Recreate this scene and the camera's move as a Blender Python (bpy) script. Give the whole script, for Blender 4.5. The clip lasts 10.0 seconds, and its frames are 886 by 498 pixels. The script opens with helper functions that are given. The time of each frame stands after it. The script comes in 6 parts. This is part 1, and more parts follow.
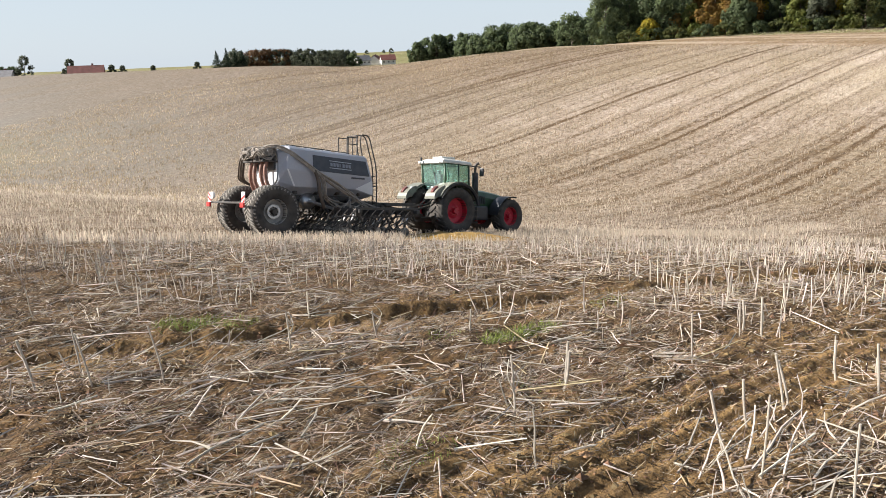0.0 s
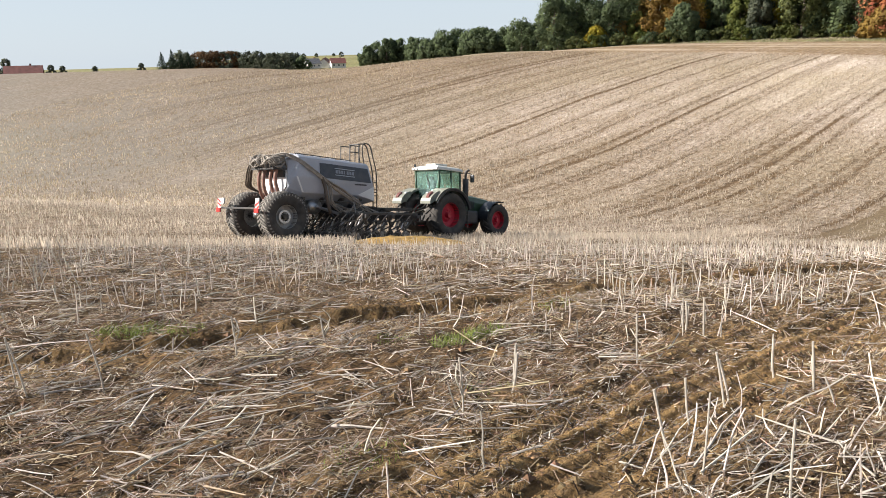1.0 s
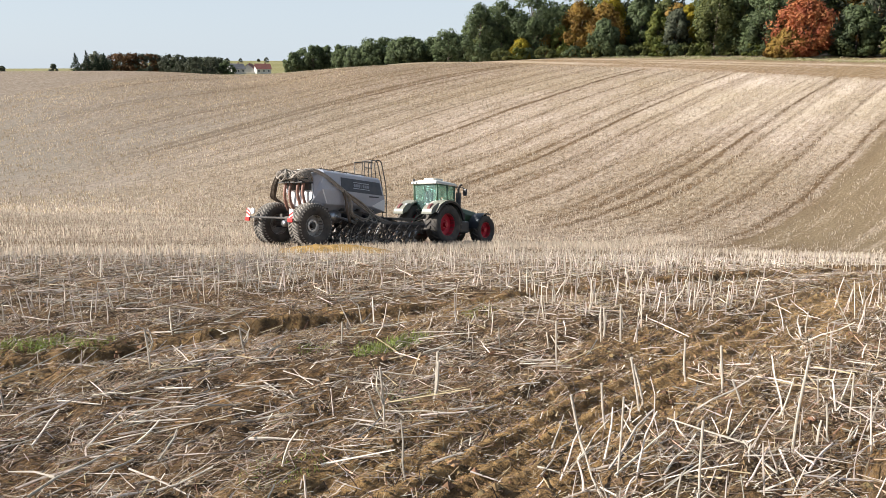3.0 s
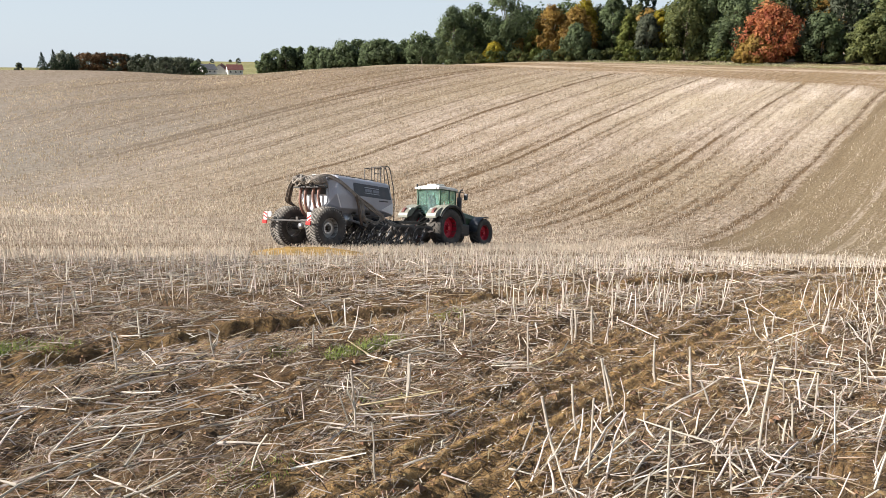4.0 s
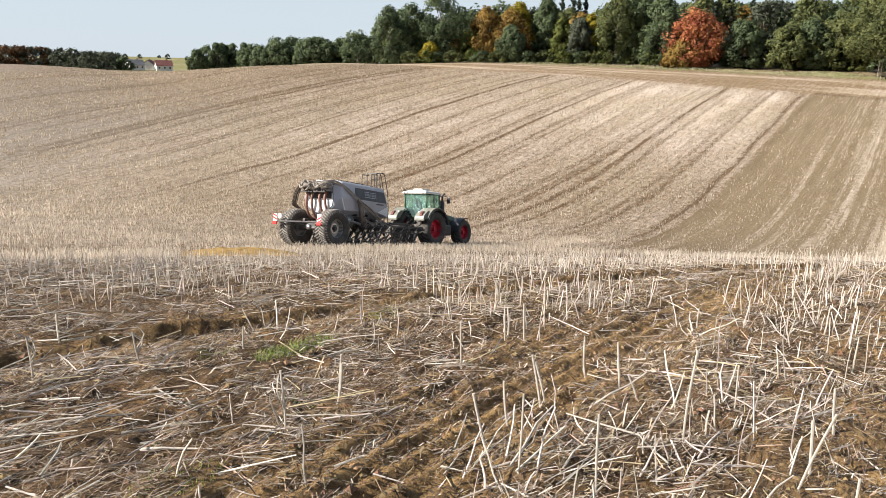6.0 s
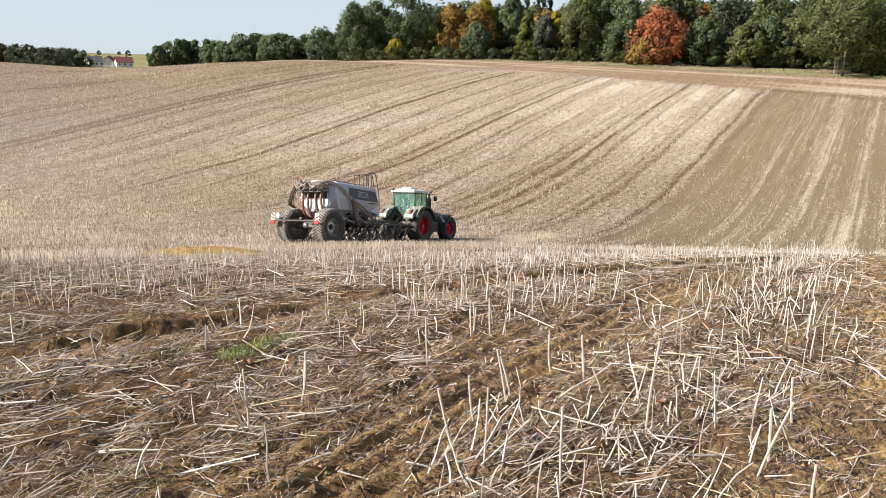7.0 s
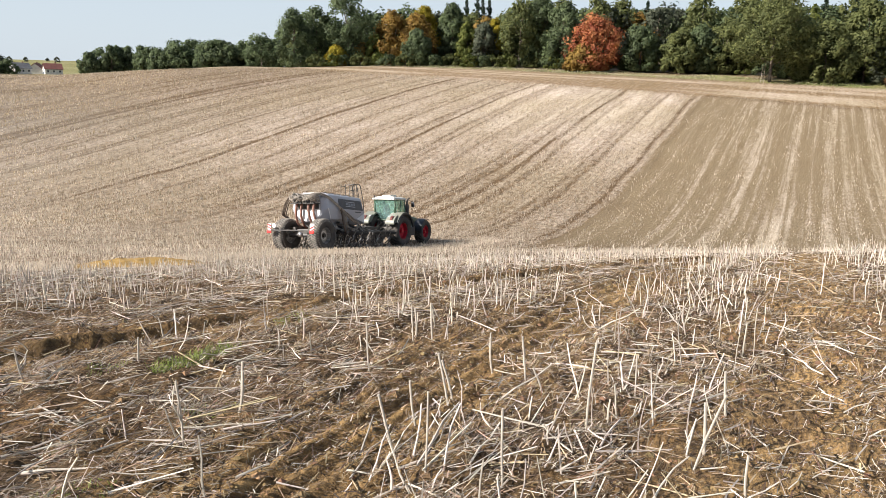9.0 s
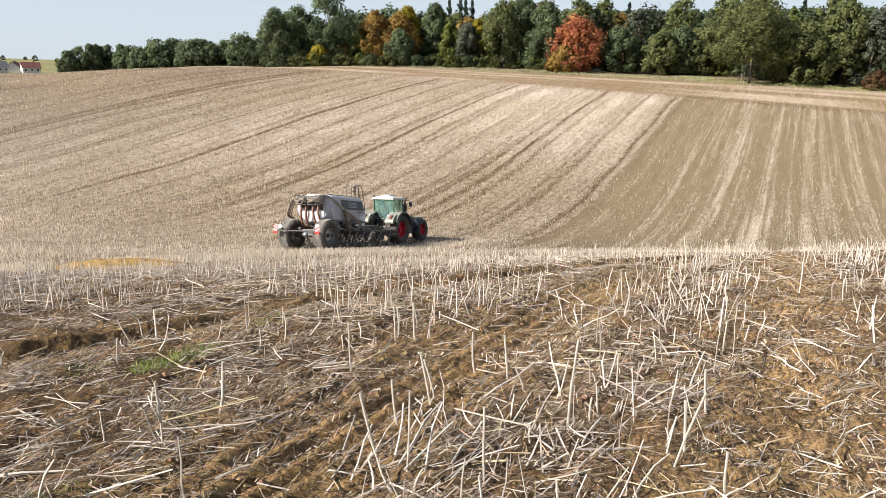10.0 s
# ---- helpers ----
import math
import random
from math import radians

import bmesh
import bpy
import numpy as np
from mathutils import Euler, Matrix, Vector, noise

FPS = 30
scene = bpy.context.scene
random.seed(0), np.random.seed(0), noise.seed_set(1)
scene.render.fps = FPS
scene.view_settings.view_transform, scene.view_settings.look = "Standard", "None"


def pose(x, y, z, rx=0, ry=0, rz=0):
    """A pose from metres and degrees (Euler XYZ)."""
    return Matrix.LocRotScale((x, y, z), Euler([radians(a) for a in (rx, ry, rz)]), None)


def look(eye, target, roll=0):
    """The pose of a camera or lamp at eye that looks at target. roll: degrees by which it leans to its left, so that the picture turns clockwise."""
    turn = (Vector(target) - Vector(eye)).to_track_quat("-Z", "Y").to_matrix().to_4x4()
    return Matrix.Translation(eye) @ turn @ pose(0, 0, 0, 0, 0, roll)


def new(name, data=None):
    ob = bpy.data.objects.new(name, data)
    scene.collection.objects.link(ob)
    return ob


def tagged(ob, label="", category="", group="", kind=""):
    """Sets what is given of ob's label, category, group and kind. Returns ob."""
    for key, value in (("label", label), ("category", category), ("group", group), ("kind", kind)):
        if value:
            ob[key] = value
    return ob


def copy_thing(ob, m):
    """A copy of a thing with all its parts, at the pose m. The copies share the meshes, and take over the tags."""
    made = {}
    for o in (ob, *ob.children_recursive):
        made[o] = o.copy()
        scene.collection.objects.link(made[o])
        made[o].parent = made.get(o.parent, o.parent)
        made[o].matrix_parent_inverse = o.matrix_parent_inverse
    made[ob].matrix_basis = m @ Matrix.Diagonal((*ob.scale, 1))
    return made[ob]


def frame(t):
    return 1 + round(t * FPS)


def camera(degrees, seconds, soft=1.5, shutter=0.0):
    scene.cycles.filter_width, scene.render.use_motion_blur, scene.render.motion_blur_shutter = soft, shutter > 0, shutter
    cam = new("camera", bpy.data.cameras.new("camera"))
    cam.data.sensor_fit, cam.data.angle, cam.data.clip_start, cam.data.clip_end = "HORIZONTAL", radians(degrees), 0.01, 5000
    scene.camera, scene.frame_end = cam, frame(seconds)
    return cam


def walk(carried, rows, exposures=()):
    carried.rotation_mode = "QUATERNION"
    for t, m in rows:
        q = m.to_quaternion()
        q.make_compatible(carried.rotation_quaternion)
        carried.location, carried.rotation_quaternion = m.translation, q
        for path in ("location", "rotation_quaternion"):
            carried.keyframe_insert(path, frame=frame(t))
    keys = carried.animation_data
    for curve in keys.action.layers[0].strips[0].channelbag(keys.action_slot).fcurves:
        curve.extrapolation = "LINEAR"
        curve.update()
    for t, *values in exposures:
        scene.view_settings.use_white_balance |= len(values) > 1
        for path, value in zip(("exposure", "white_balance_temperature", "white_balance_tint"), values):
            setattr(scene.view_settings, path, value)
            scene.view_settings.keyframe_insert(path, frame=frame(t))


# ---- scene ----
# The plan: x to the right of the first view, y ahead. The crop rows run along "u" (azimuth 50 degrees); "v" lies across them.
cam = camera(62.5, 10.0, soft=0.8)
ROWS = [
    (0.0, 0.0, 0.0, 1.57, 74.991, 1.932, -0.518), (0.5, 0.016, 0.001, 1.567, 75.06, 1.664, -2.499),
    (1.0, 0.022, 0.002, 1.565, 75.2, 1.295, -4.267), (1.5, 0.029, 0.0, 1.564, 75.41, 0.869, -5.858),
    (2.0, 0.037, 0.0, 1.563, 75.587, 0.497, -7.31), (2.5, 0.048, 0.0, 1.562, 75.723, 0.174, -8.634),
    (4.0, 0.068, 0.0, 1.560, 76.03, -0.602, -11.798), (4.5, 0.076, 0.0, 1.558, 76.118, -0.867, -12.838),
    (5.0, 0.085, 0.001, 1.556, 76.178, -1.145, -14.021), (5.5, 0.092, 0.002, 1.553, 76.197, -1.313, -15.333),
    (6.0, 0.1, 0.003, 1.548, 76.111, -1.496, -16.659), (7.5, 0.136, 0.006, 1.529, 76.027, -1.49, -20.48),
    (8.0, 0.146, 0.010, 1.524, 76.209, -1.463, -21.651), (8.5, 0.156, 0.011, 1.521, 76.429, -1.442, -22.74),
    (9.0, 0.163, 0.009, 1.517, 76.567, -1.483, -23.729), (9.5, 0.168, 0.009, 1.512, 76.603, -1.597, -24.486),
    (10.0, 0.172, 0.008, 1.51, 76.621, -1.681, -25.028),
]
walk(cam, [(t, pose(x, y, z, rx, ry, rz)) for t, x, y, z, rx, ry, rz in ROWS])

# ---- light ----
SUN_AZ, SUN_EL = 274.0, 31.0  # degrees, azimuth clockwise from +y
world = bpy.data.worlds.new("sky")
scene.world = world
world.use_nodes = True
wn = world.node_tree
sky = wn.nodes.new("ShaderNodeTexSky")
sky.sky_type, sky.sun_disc = "NISHITA", False
sky.sun_elevation, sky.sun_rotation = radians(SUN_EL), radians(SUN_AZ)
sky.air_density, sky.dust_density, sky.ozone_density = 1.0, 0.6, 1.0
wn.nodes["Background"].inputs["Strength"].default_value = 0.059
haze = wn.nodes.new("ShaderNodeMix")  # autumn haze whitens the low sky
haze.data_type = "RGBA"
haze.inputs[7].default_value = (5.5, 6.25, 7.05, 1)
way = wn.nodes.new("ShaderNodeTexCoord")
height = wn.nodes.new("ShaderNodeSeparateXYZ")
depth = wn.nodes.new("ShaderNodeMapRange")  # the haze is thick along the horizon and thin overhead
depth.interpolation_type = "SMOOTHSTEP"
for slot, value in ((1, 0.0), (2, 0.75), (3, 0.88), (4, 0.12)):
    depth.inputs[slot].default_value = value
wn.links.new(way.outputs["Generated"], height.inputs[0])
wn.links.new(height.outputs["Z"], depth.inputs[0])
wn.links.new(depth.outputs[0], haze.inputs[0])
wn.links.new(sky.outputs["Color"], haze.inputs[6])
wn.links.new(haze.outputs[2], wn.nodes["Background"].inputs["Color"])
sun = new("sun", bpy.data.lights.new("sun", "SUN"))
sun.data.energy, sun.data.angle, sun.data.color = 5.0, radians(1.0), (1.0, 0.95, 0.89)
sd = Vector((math.sin(radians(SUN_AZ)) * math.cos(radians(SUN_EL)), math.cos(radians(SUN_AZ)) * math.cos(radians(SUN_EL)), math.sin(radians(SUN_EL))))
sun.matrix_world = look(sd * 50, (0, 0, 0))
scene.view_settings.exposure = 1.05

# ---- plan arithmetic ----
ROW_AZ = radians(50)
EU = np.array([math.sin(ROW_AZ), math.cos(ROW_AZ)])
EV = np.array([-math.cos(ROW_AZ), math.sin(ROW_AZ)])
SLOPE_S = np.array([0, 8, 12, 16, 24, 34, 46, 60, 80, 105, 135, 165, 200, 240.0])
SLOPE_Z = np.array([0, -0.9, -1.75, -2.75, -4.66, -6.87, -9.41, -10.9, -9.4, -5.1, -0.6, 2.4, 4.3, 5.5])


def smooth(x, a, b):
    t = np.clip((x - a) / (b - a), 0, 1)
    return t * t * (3 - 2 * t)


def vnoise(x, y, seed=0):
    """Smooth value noise, 0 to 1."""
    xi, yi = np.floor(x).astype(np.int64), np.floor(y).astype(np.int64)
    fx, fy = x - xi, y - yi
    fx, fy = fx * fx * (3 - 2 * fx), fy * fy * (3 - 2 * fy)

    def h(a, b):
        n = (a * 374761393 + b * 668265263 + seed * 1274126177) & 0x7FFFFFFF
        n = ((n ^ (n >> 13)) * 1274126177) & 0x7FFFFFFF
        return ((n ^ (n >> 16)) & 0xFFFF) / 65535.0
    return (h(xi, yi) * (1 - fx) + h(xi + 1, yi) * fx) * (1 - fy) + (h(xi, yi + 1) * (1 - fx) + h(xi + 1, yi + 1) * fx) * fy


def to_xy(u, v):
    return u * EU[0] + v * EV[0], u * EU[1] + v * EV[1]


def to_uv(x, y):
    return x * EU[0] + y * EU[1], x * EV[0] + y * EV[1]


def large_form(u, v):
    """The height of the land without clods and ruts."""
    u, v = np.asarray(u, float), np.asarray(v, float)
    x, y = to_xy(u, v)
    r = np.hypot(x, y)
    axis = radians(25) - radians(13) * (1 - smooth(r, 18, 60))  # the way of the fall turns with distance
    s = x * np.sin(axis) + y * np.cos(axis)
    w = x * math.cos(radians(25)) - y * math.sin(radians(25))
    xk, yk = SLOPE_S, SLOPE_Z
    m = np.gradient(yk, xk)
    sc = np.clip(s, 0, 240)
    i = np.clip(np.searchsorted(xk, sc) - 1, 0, len(xk) - 2)
    h = xk[i + 1] - xk[i]
    t = (sc - xk[i]) / h
    z = (2 * t**3 - 3 * t**2 + 1) * yk[i] + (t**3 - 2 * t**2 + t) * h * m[i] + (-2 * t**3 + 3 * t**2) * yk[i + 1] + (t**3 - t**2) * h * m[i + 1]
    z = z + 0.08 * np.clip(-s, 0, 25) + 0.02 * np.clip(s - 240, 0, 200)
    wc, s2 = np.clip(w, -200, 160), np.clip(s, 0, 240)
    z = z + 0.004 * wc + 0.004 * wc**2 / 100 + 0.005 * wc * s2 / 100 + 0.003 * wc**2 * s2 / 1e4
    q = 0.775 * u + 0.636 * v  # the crest on the side away from the wood
    past = 8 * np.log1p(np.exp(np.clip((q - 170) / 8, -30, 30)))
    past = np.where((q - 170) / 8 > 30, q - 170, past)
    z = z - 0.105 * past * smooth(v, 85, 140)
    bearing = np.degrees(np.arctan2(x, y))
    z = z - 1.5 * np.exp(-((bearing + 4.5) / 5.5) ** 2) * smooth(r, 105, 165)  # a saddle in the crest
    rise = smooth(bearing, -14.5, -10.5)
    far = -5 - 16 * (1 - rise) * smooth(r, 650, 900) + 15 * rise * smooth(r, 800, 2000) * (0.8 + 0.4 * vnoise(x / 500, y / 500, 4))
    k = smooth(r, 650, 900)
    floor = np.where(r > 245, -5 + 7.8 * (1 - smooth(v, 225, 325)) * smooth(u, 200, 260), -30)
    return np.maximum(z, floor) * (1 - k) + far * k


RUT_B, RUT_A = (1.97, -0.05), (5.85, -0.27)  # v at u = 0, and its slope
TRACKS = ((16.6, 0.5), (30.2, 0.7), (47.0, 0.75), (63.6, 0.6), (77.0, 0.3), (90.8, 1.25), (106.0, 0.5), (123.0, 0.5), (140.0, 0.5))
MOUND = (0.55, 26.5)


def rut(u, v, line, width):
    return np.exp(-((v - line[0] - line[1] * u) / width) ** 2)


def ground_z(u, v):
    """The height of the ground with clods, ruts and lug prints."""
    u, v = np.asarray(u, float), np.asarray(v, float)
    z = large_form(u, v)
    near = 1 - smooth(np.hypot(u, v), 12, 30)
    calm = 1 - 0.7 * rut(u, v, RUT_B, 0.6)
    z = z + near * calm * (0.03 * (vnoise(u / 0.9, v / 0.9, 1) - 0.5) + 0.05 * (vnoise(u / 0.35, v / 0.2, 2) - 0.5) + 0.075 * (vnoise(u / 0.13, v / 0.10, 3) - 0.5))
    # the cut edge of the headland furrow, falling towards the lane
    d = v - RUT_A[0] - RUT_A[1] * u + 0.16 * (vnoise(u / 0.6, v / 0.6, 16) - 0.5)
    z = z - near * smooth(u, -3, 0) * (0.07 + 0.10 * vnoise(u / 0.8, v * 0, 17)) * np.exp(np.clip(d, -5, 0) / 0.4) * (1 - smooth(d, -0.03, 0.05))
    for line, width, depth, rib in ((RUT_B, 0.6, 0.055, 0.058), ((-0.35, 0.0), 0.4, 0.03, 0.012)):
        r = rut(u, v, line, width)
        on = near * smooth(u, -3, 0)
        lug = (1 - np.abs(np.sin((v - line[0] - line[1] * u) * math.pi / 0.17 + 0.25 * np.sin(u * 1.3) + 0.5 * vnoise(u / 0.5, v / 0.5, 14)))) ** 0.8 * smooth(vnoise(u / 1.6, v / 0.2, 15), 0.0, 0.3)
        z = z + on * (-depth * r + rib * r * lug * (0.75 + 0.5 * vnoise(u / 0.7, v / 0.5, 9)) + 0.4 * depth * rut(u, v, (line[0] + 0.55, line[1]), 0.16) + 0.4 * depth * rut(u, v, (line[0] - 0.55, line[1]), 0.16))
    return z


# ---- mesh helpers ----
def arrays(name, verts, faces, material, smooth_faces=False):
    """A mesh object from whole arrays: verts n x 3, faces m x k."""
    verts, faces = np.asarray(verts, np.float32), np.asarray(faces, np.int32)
    me = bpy.data.meshes.new(name)
    k = faces.shape[1]
    me.vertices.add(len(verts))
    me.vertices.foreach_set("co", verts.ravel())
    me.loops.add(faces.size)
    me.loops.foreach_set("vertex_index", faces.ravel())
    me.polygons.add(len(faces))
    me.polygons.foreach_set("loop_start", np.arange(0, faces.size, k, dtype=np.int32))
    me.polygons.foreach_set("use_smooth", np.full(len(faces), smooth_faces))
    me.update(calc_edges=True)
    me.validate()
    if material:
        me.materials.append(material)
    return new(name, me)


def part(name, bm, material, parent, label="", shade=False):
    """Links a bmesh as one mesh object under a thing or a part."""
    me = bpy.data.meshes.new(name)
    bmesh.ops.recalc_face_normals(bm, faces=bm.faces)
    bm.to_mesh(me)
    bm.free()
    me.materials.append(material)
    if shade:
        me.polygons.foreach_set("use_smooth", [True] * len(me.polygons))
    ob = new(name, me)
    if parent:
        ob.parent = parent
    if label:
        tagged(ob, label)
    return ob


def box(bm, c, s, bevel=0.0, m=None):
    """A box round c with edges s, bevelled."""
    g = bmesh.ops.create_cube(bm, size=1, matrix=(m or Matrix()) @ Matrix.Translation(c) @ Matrix.Diagonal((*s, 1)))
    if bevel:
        edges = list({e for v in g["verts"] for e in v.link_edges})
        bmesh.ops.bevel(bm, geom=edges, offset=bevel, segments=2, affect="EDGES", profile=0.6)
    return bm


def rod(bm, a, b, r, seg=8, r2=None):
    a, b = Vector(a), Vector(b)
    d = b - a
    m = Matrix.Translation((a + b) / 2) @ d.to_track_quat("Z", "Y").to_matrix().to_4x4()
    bmesh.ops.create_cone(bm, cap_ends=True, segments=seg, radius1=r, radius2=r if r2 is None else r2, depth=d.length, matrix=m)
    return bm


def hose(bm, pts, r, seg=6, steps=5):
    """A round tube through points, with Catmull-Rom bends."""
    p = [Vector(q) for q in pts]
    p = [p[0] * 2 - p[1]] + p + [p[-1] * 2 - p[-2]]
    path = []
    for i in range(1, len(p) - 2):
        for k in range(steps):
            t = k / steps
            path.append(0.5 * ((2 * p[i]) + (p[i + 1] - p[i - 1]) * t + (2 * p[i - 1] - 5 * p[i] + 4 * p[i + 1] - p[i + 2]) * t * t + (3 * p[i] - p[i - 1] - 3 * p[i + 1] + p[i + 2]) * t**3))
    path.append(p[-2])
    rings = []
    for i, c in enumerate(path):
        d = (path[min(i + 1, len(path) - 1)] - path[max(i - 1, 0)]).normalized()
        a = d.cross(Vector((0.3, 0.9, 0.27))).normalized()
        b = d.cross(a)
        rings.append([bm.verts.new(c + r * (math.cos(6.2832 * k / seg) * a + math.sin(6.2832 * k / seg) * b)) for k in range(seg)])
    for q, s in zip(rings, rings[1:]):
        for k in range(seg):
            bm.faces.new((q[k], q[(k + 1) % seg], s[(k + 1) % seg], s[k]))
    bm.faces.new(rings[0]), bm.faces.new(rings[-1])
    return bm


def lathe(bm, profile, seg=40):
    """Turns a closed profile of (radius, y) round the y axis."""
    rings = [[bm.verts.new((r * math.cos(6.283185 * k / seg), y, r * math.sin(6.283185 * k / seg))) for r, y in profile] for k in range(seg)]
    n = len(profile)
    for k in range(seg):
        a, b = rings[k], rings[(k + 1) % seg]
        for i in range(n):
            bm.faces.new((a[i], a[(i + 1) % n], b[(i + 1) % n], b[i]))
    return bm


def loft(bm, sections):
    """Skins closed sections of equal count, and caps them."""
    rings = [[bm.verts.new(p) for p in s] for s in sections]
    n = len(rings[0])
    for a, b in zip(rings, rings[1:]):
        for i in range(n):
            bm.faces.new((a[i], a[(i + 1) % n], b[(i + 1) % n], b[i]))
    bm.faces.new(rings[0][::-1]), bm.faces.new(rings[-1])
    return bm


def bevelled(bm, width, segments=2, angle=0.5):
    bmesh.ops.recalc_face_normals(bm, faces=bm.faces)
    sharp = [e for e in bm.edges if len(e.link_faces) == 2 and e.calc_face_angle() > angle]
    bmesh.ops.bevel(bm, geom=sharp, offset=width, segments=segments, affect="EDGES", profile=0.6)
    return bm


# ---- materials ----
def mat(name, color, rough=0.6, metal=0.0, vary=0.12, scale=6.0, bump=0.0, bump_scale=40.0, dust=0.0, island=0.0, per_object=0.0, coords="Object", tint=None, transmit=0.0, coat=0.0):
    """A surface with colour variation at two scales, fine relief, dust on what faces up, and differences between pieces."""
    m = bpy.data.materials.new(name)
    m.use_nodes = True
    nt = m.node_tree
    nd, lk = nt.nodes, nt.links
    b = nd["Principled BSDF"]
    b.inputs["Roughness"].default_value, b.inputs["Metallic"].default_value = rough, metal
    b.inputs["Transmission Weight"].default_value, b.inputs["Coat Weight"].default_value = transmit, coat
    tc = nd.new("ShaderNodeTexCoord")

    def noise_node(sc, detail=4):
        n = nd.new("ShaderNodeTexNoise")
        n.inputs["Scale"].default_value, n.inputs["Detail"].default_value = sc, detail
        lk.new(tc.outputs[coords], n.inputs["Vector"])
        return n.outputs["Fac"]

    def mix(fac, a, c, kind="MIX"):
        x = nd.new("ShaderNodeMix")
        x.data_type, x.blend_type = "RGBA", kind
        for s, val in ((x.inputs[0], fac), (x.inputs[6], a), (x.inputs[7], c)):
            if isinstance(val, (int, float)):
                s.default_value = val
            elif isinstance(val, tuple):
                s.default_value = (*val, 1)
            else:
                lk.new(val, s)
        return x.outputs[2]

    def ramp(val, a, c):
        r = nd.new("ShaderNodeMapRange")
        r.inputs[1].default_value, r.inputs[2].default_value = a, c
        lk.new(val, r.inputs[0])
        return r.outputs[0]
    dark = tuple(c * (1 - 2 * vary) for c in color)
    light = tint or tuple(min(1, c * (1 + 1.6 * vary)) for c in color)
    col = mix(ramp(noise_node(scale), 0.32, 0.68), dark, light)
    col = mix(ramp(noise_node(scale * 9, 2), 0.35, 0.65), col, mix(0.5, col, dark))
    if island or per_object:
        src = nd.new("ShaderNodeNewGeometry").outputs["Random Per Island"] if island else nd.new("ShaderNodeObjectInfo").outputs["Random"]
        k = island or per_object
        hsv = nd.new("ShaderNodeHueSaturation")
        lk.new(ramp(src, 0, 1), hsv.inputs["Fac"])
        hsv.inputs["Fac"].default_value = 1
        nt.links.remove(hsv.inputs["Fac"].links[0])
        v = nd.new("ShaderNodeMapRange")
        v.inputs[3].default_value, v.inputs[4].default_value = 1 - k, 1 + k
        lk.new(src, v.inputs[0])
        lk.new(v.outputs[0], hsv.inputs["Value"])
        h = nd.new("ShaderNodeMapRange")
        h.inputs[3].default_value, h.inputs[4].default_value = 0.5 - k * 0.06, 0.5 + k * 0.06
        w = nd.new("ShaderNodeTexWhiteNoise")
        w.noise_dimensions = "1D"
        lk.new(src, w.inputs["W"])
        lk.new(w.outputs["Value"], h.inputs[0])
        lk.new(h.outputs[0], hsv.inputs["Hue"])
        lk.new(col, hsv.inputs["Color"])
        col = hsv.outputs["Color"]
    if dust:
        g = nd.new("ShaderNodeNewGeometry")
        sx = nd.new("ShaderNodeSeparateXYZ")
        lk.new(g.outputs["Normal"], sx.inputs[0])
        up = ramp(sx.outputs["Z"], -0.6, 1.0)
        f = nd.new("ShaderNodeMath")
        f.operation = "MULTIPLY"
        lk.new(up, f.inputs[0])
        lk.new(ramp(noise_node(3.0), 0.25, 0.75), f.inputs[1])
        f2 = nd.new("ShaderNodeMath")
        f2.operation, f2.use_clamp = "MULTIPLY", True
        lk.new(f.outputs[0], f2.inputs[0])
        f2.inputs[1].default_value = dust
        col = mix(f2.outputs[0], col, (0.40, 0.33, 0.25))
        r = nd.new("ShaderNodeMapRange")
        r.inputs[3].default_value, r.inputs[4].default_value = rough, 0.9
        lk.new(f2.outputs[0], r.inputs[0])
        lk.new(r.outputs[0], b.inputs["Roughness"])
    lk.new(col, b.inputs["Base Color"])
    if bump:
        bp = nd.new("ShaderNodeBump")
        bp.inputs["Strength"].default_value, bp.inputs["Distance"].default_value = bump, 0.02
        lk.new(noise_node(bump_scale, 5), bp.inputs["Height"])
        lk.new(bp.outputs[0], b.inputs["Normal"])
    return m


def let_through(m, share):
    """Adds the light that comes through a thin leaf or straw."""
    nt = m.node_tree
    b = nt.nodes["Principled BSDF"]
    t = nt.nodes.new("ShaderNodeBsdfTranslucent")
    x = nt.nodes.new("ShaderNodeMixShader")
    x.inputs[0].default_value = share
    nt.links.new(b.inputs["Base Color"].links[0].from_socket, t.inputs["Color"])
    nt.links.new(b.outputs[0], x.inputs[1])
    nt.links.new(t.outputs[0], x.inputs[2])
    nt.links.new(x.outputs[0], nt.nodes["Material Output"].inputs["Surface"])
    return m


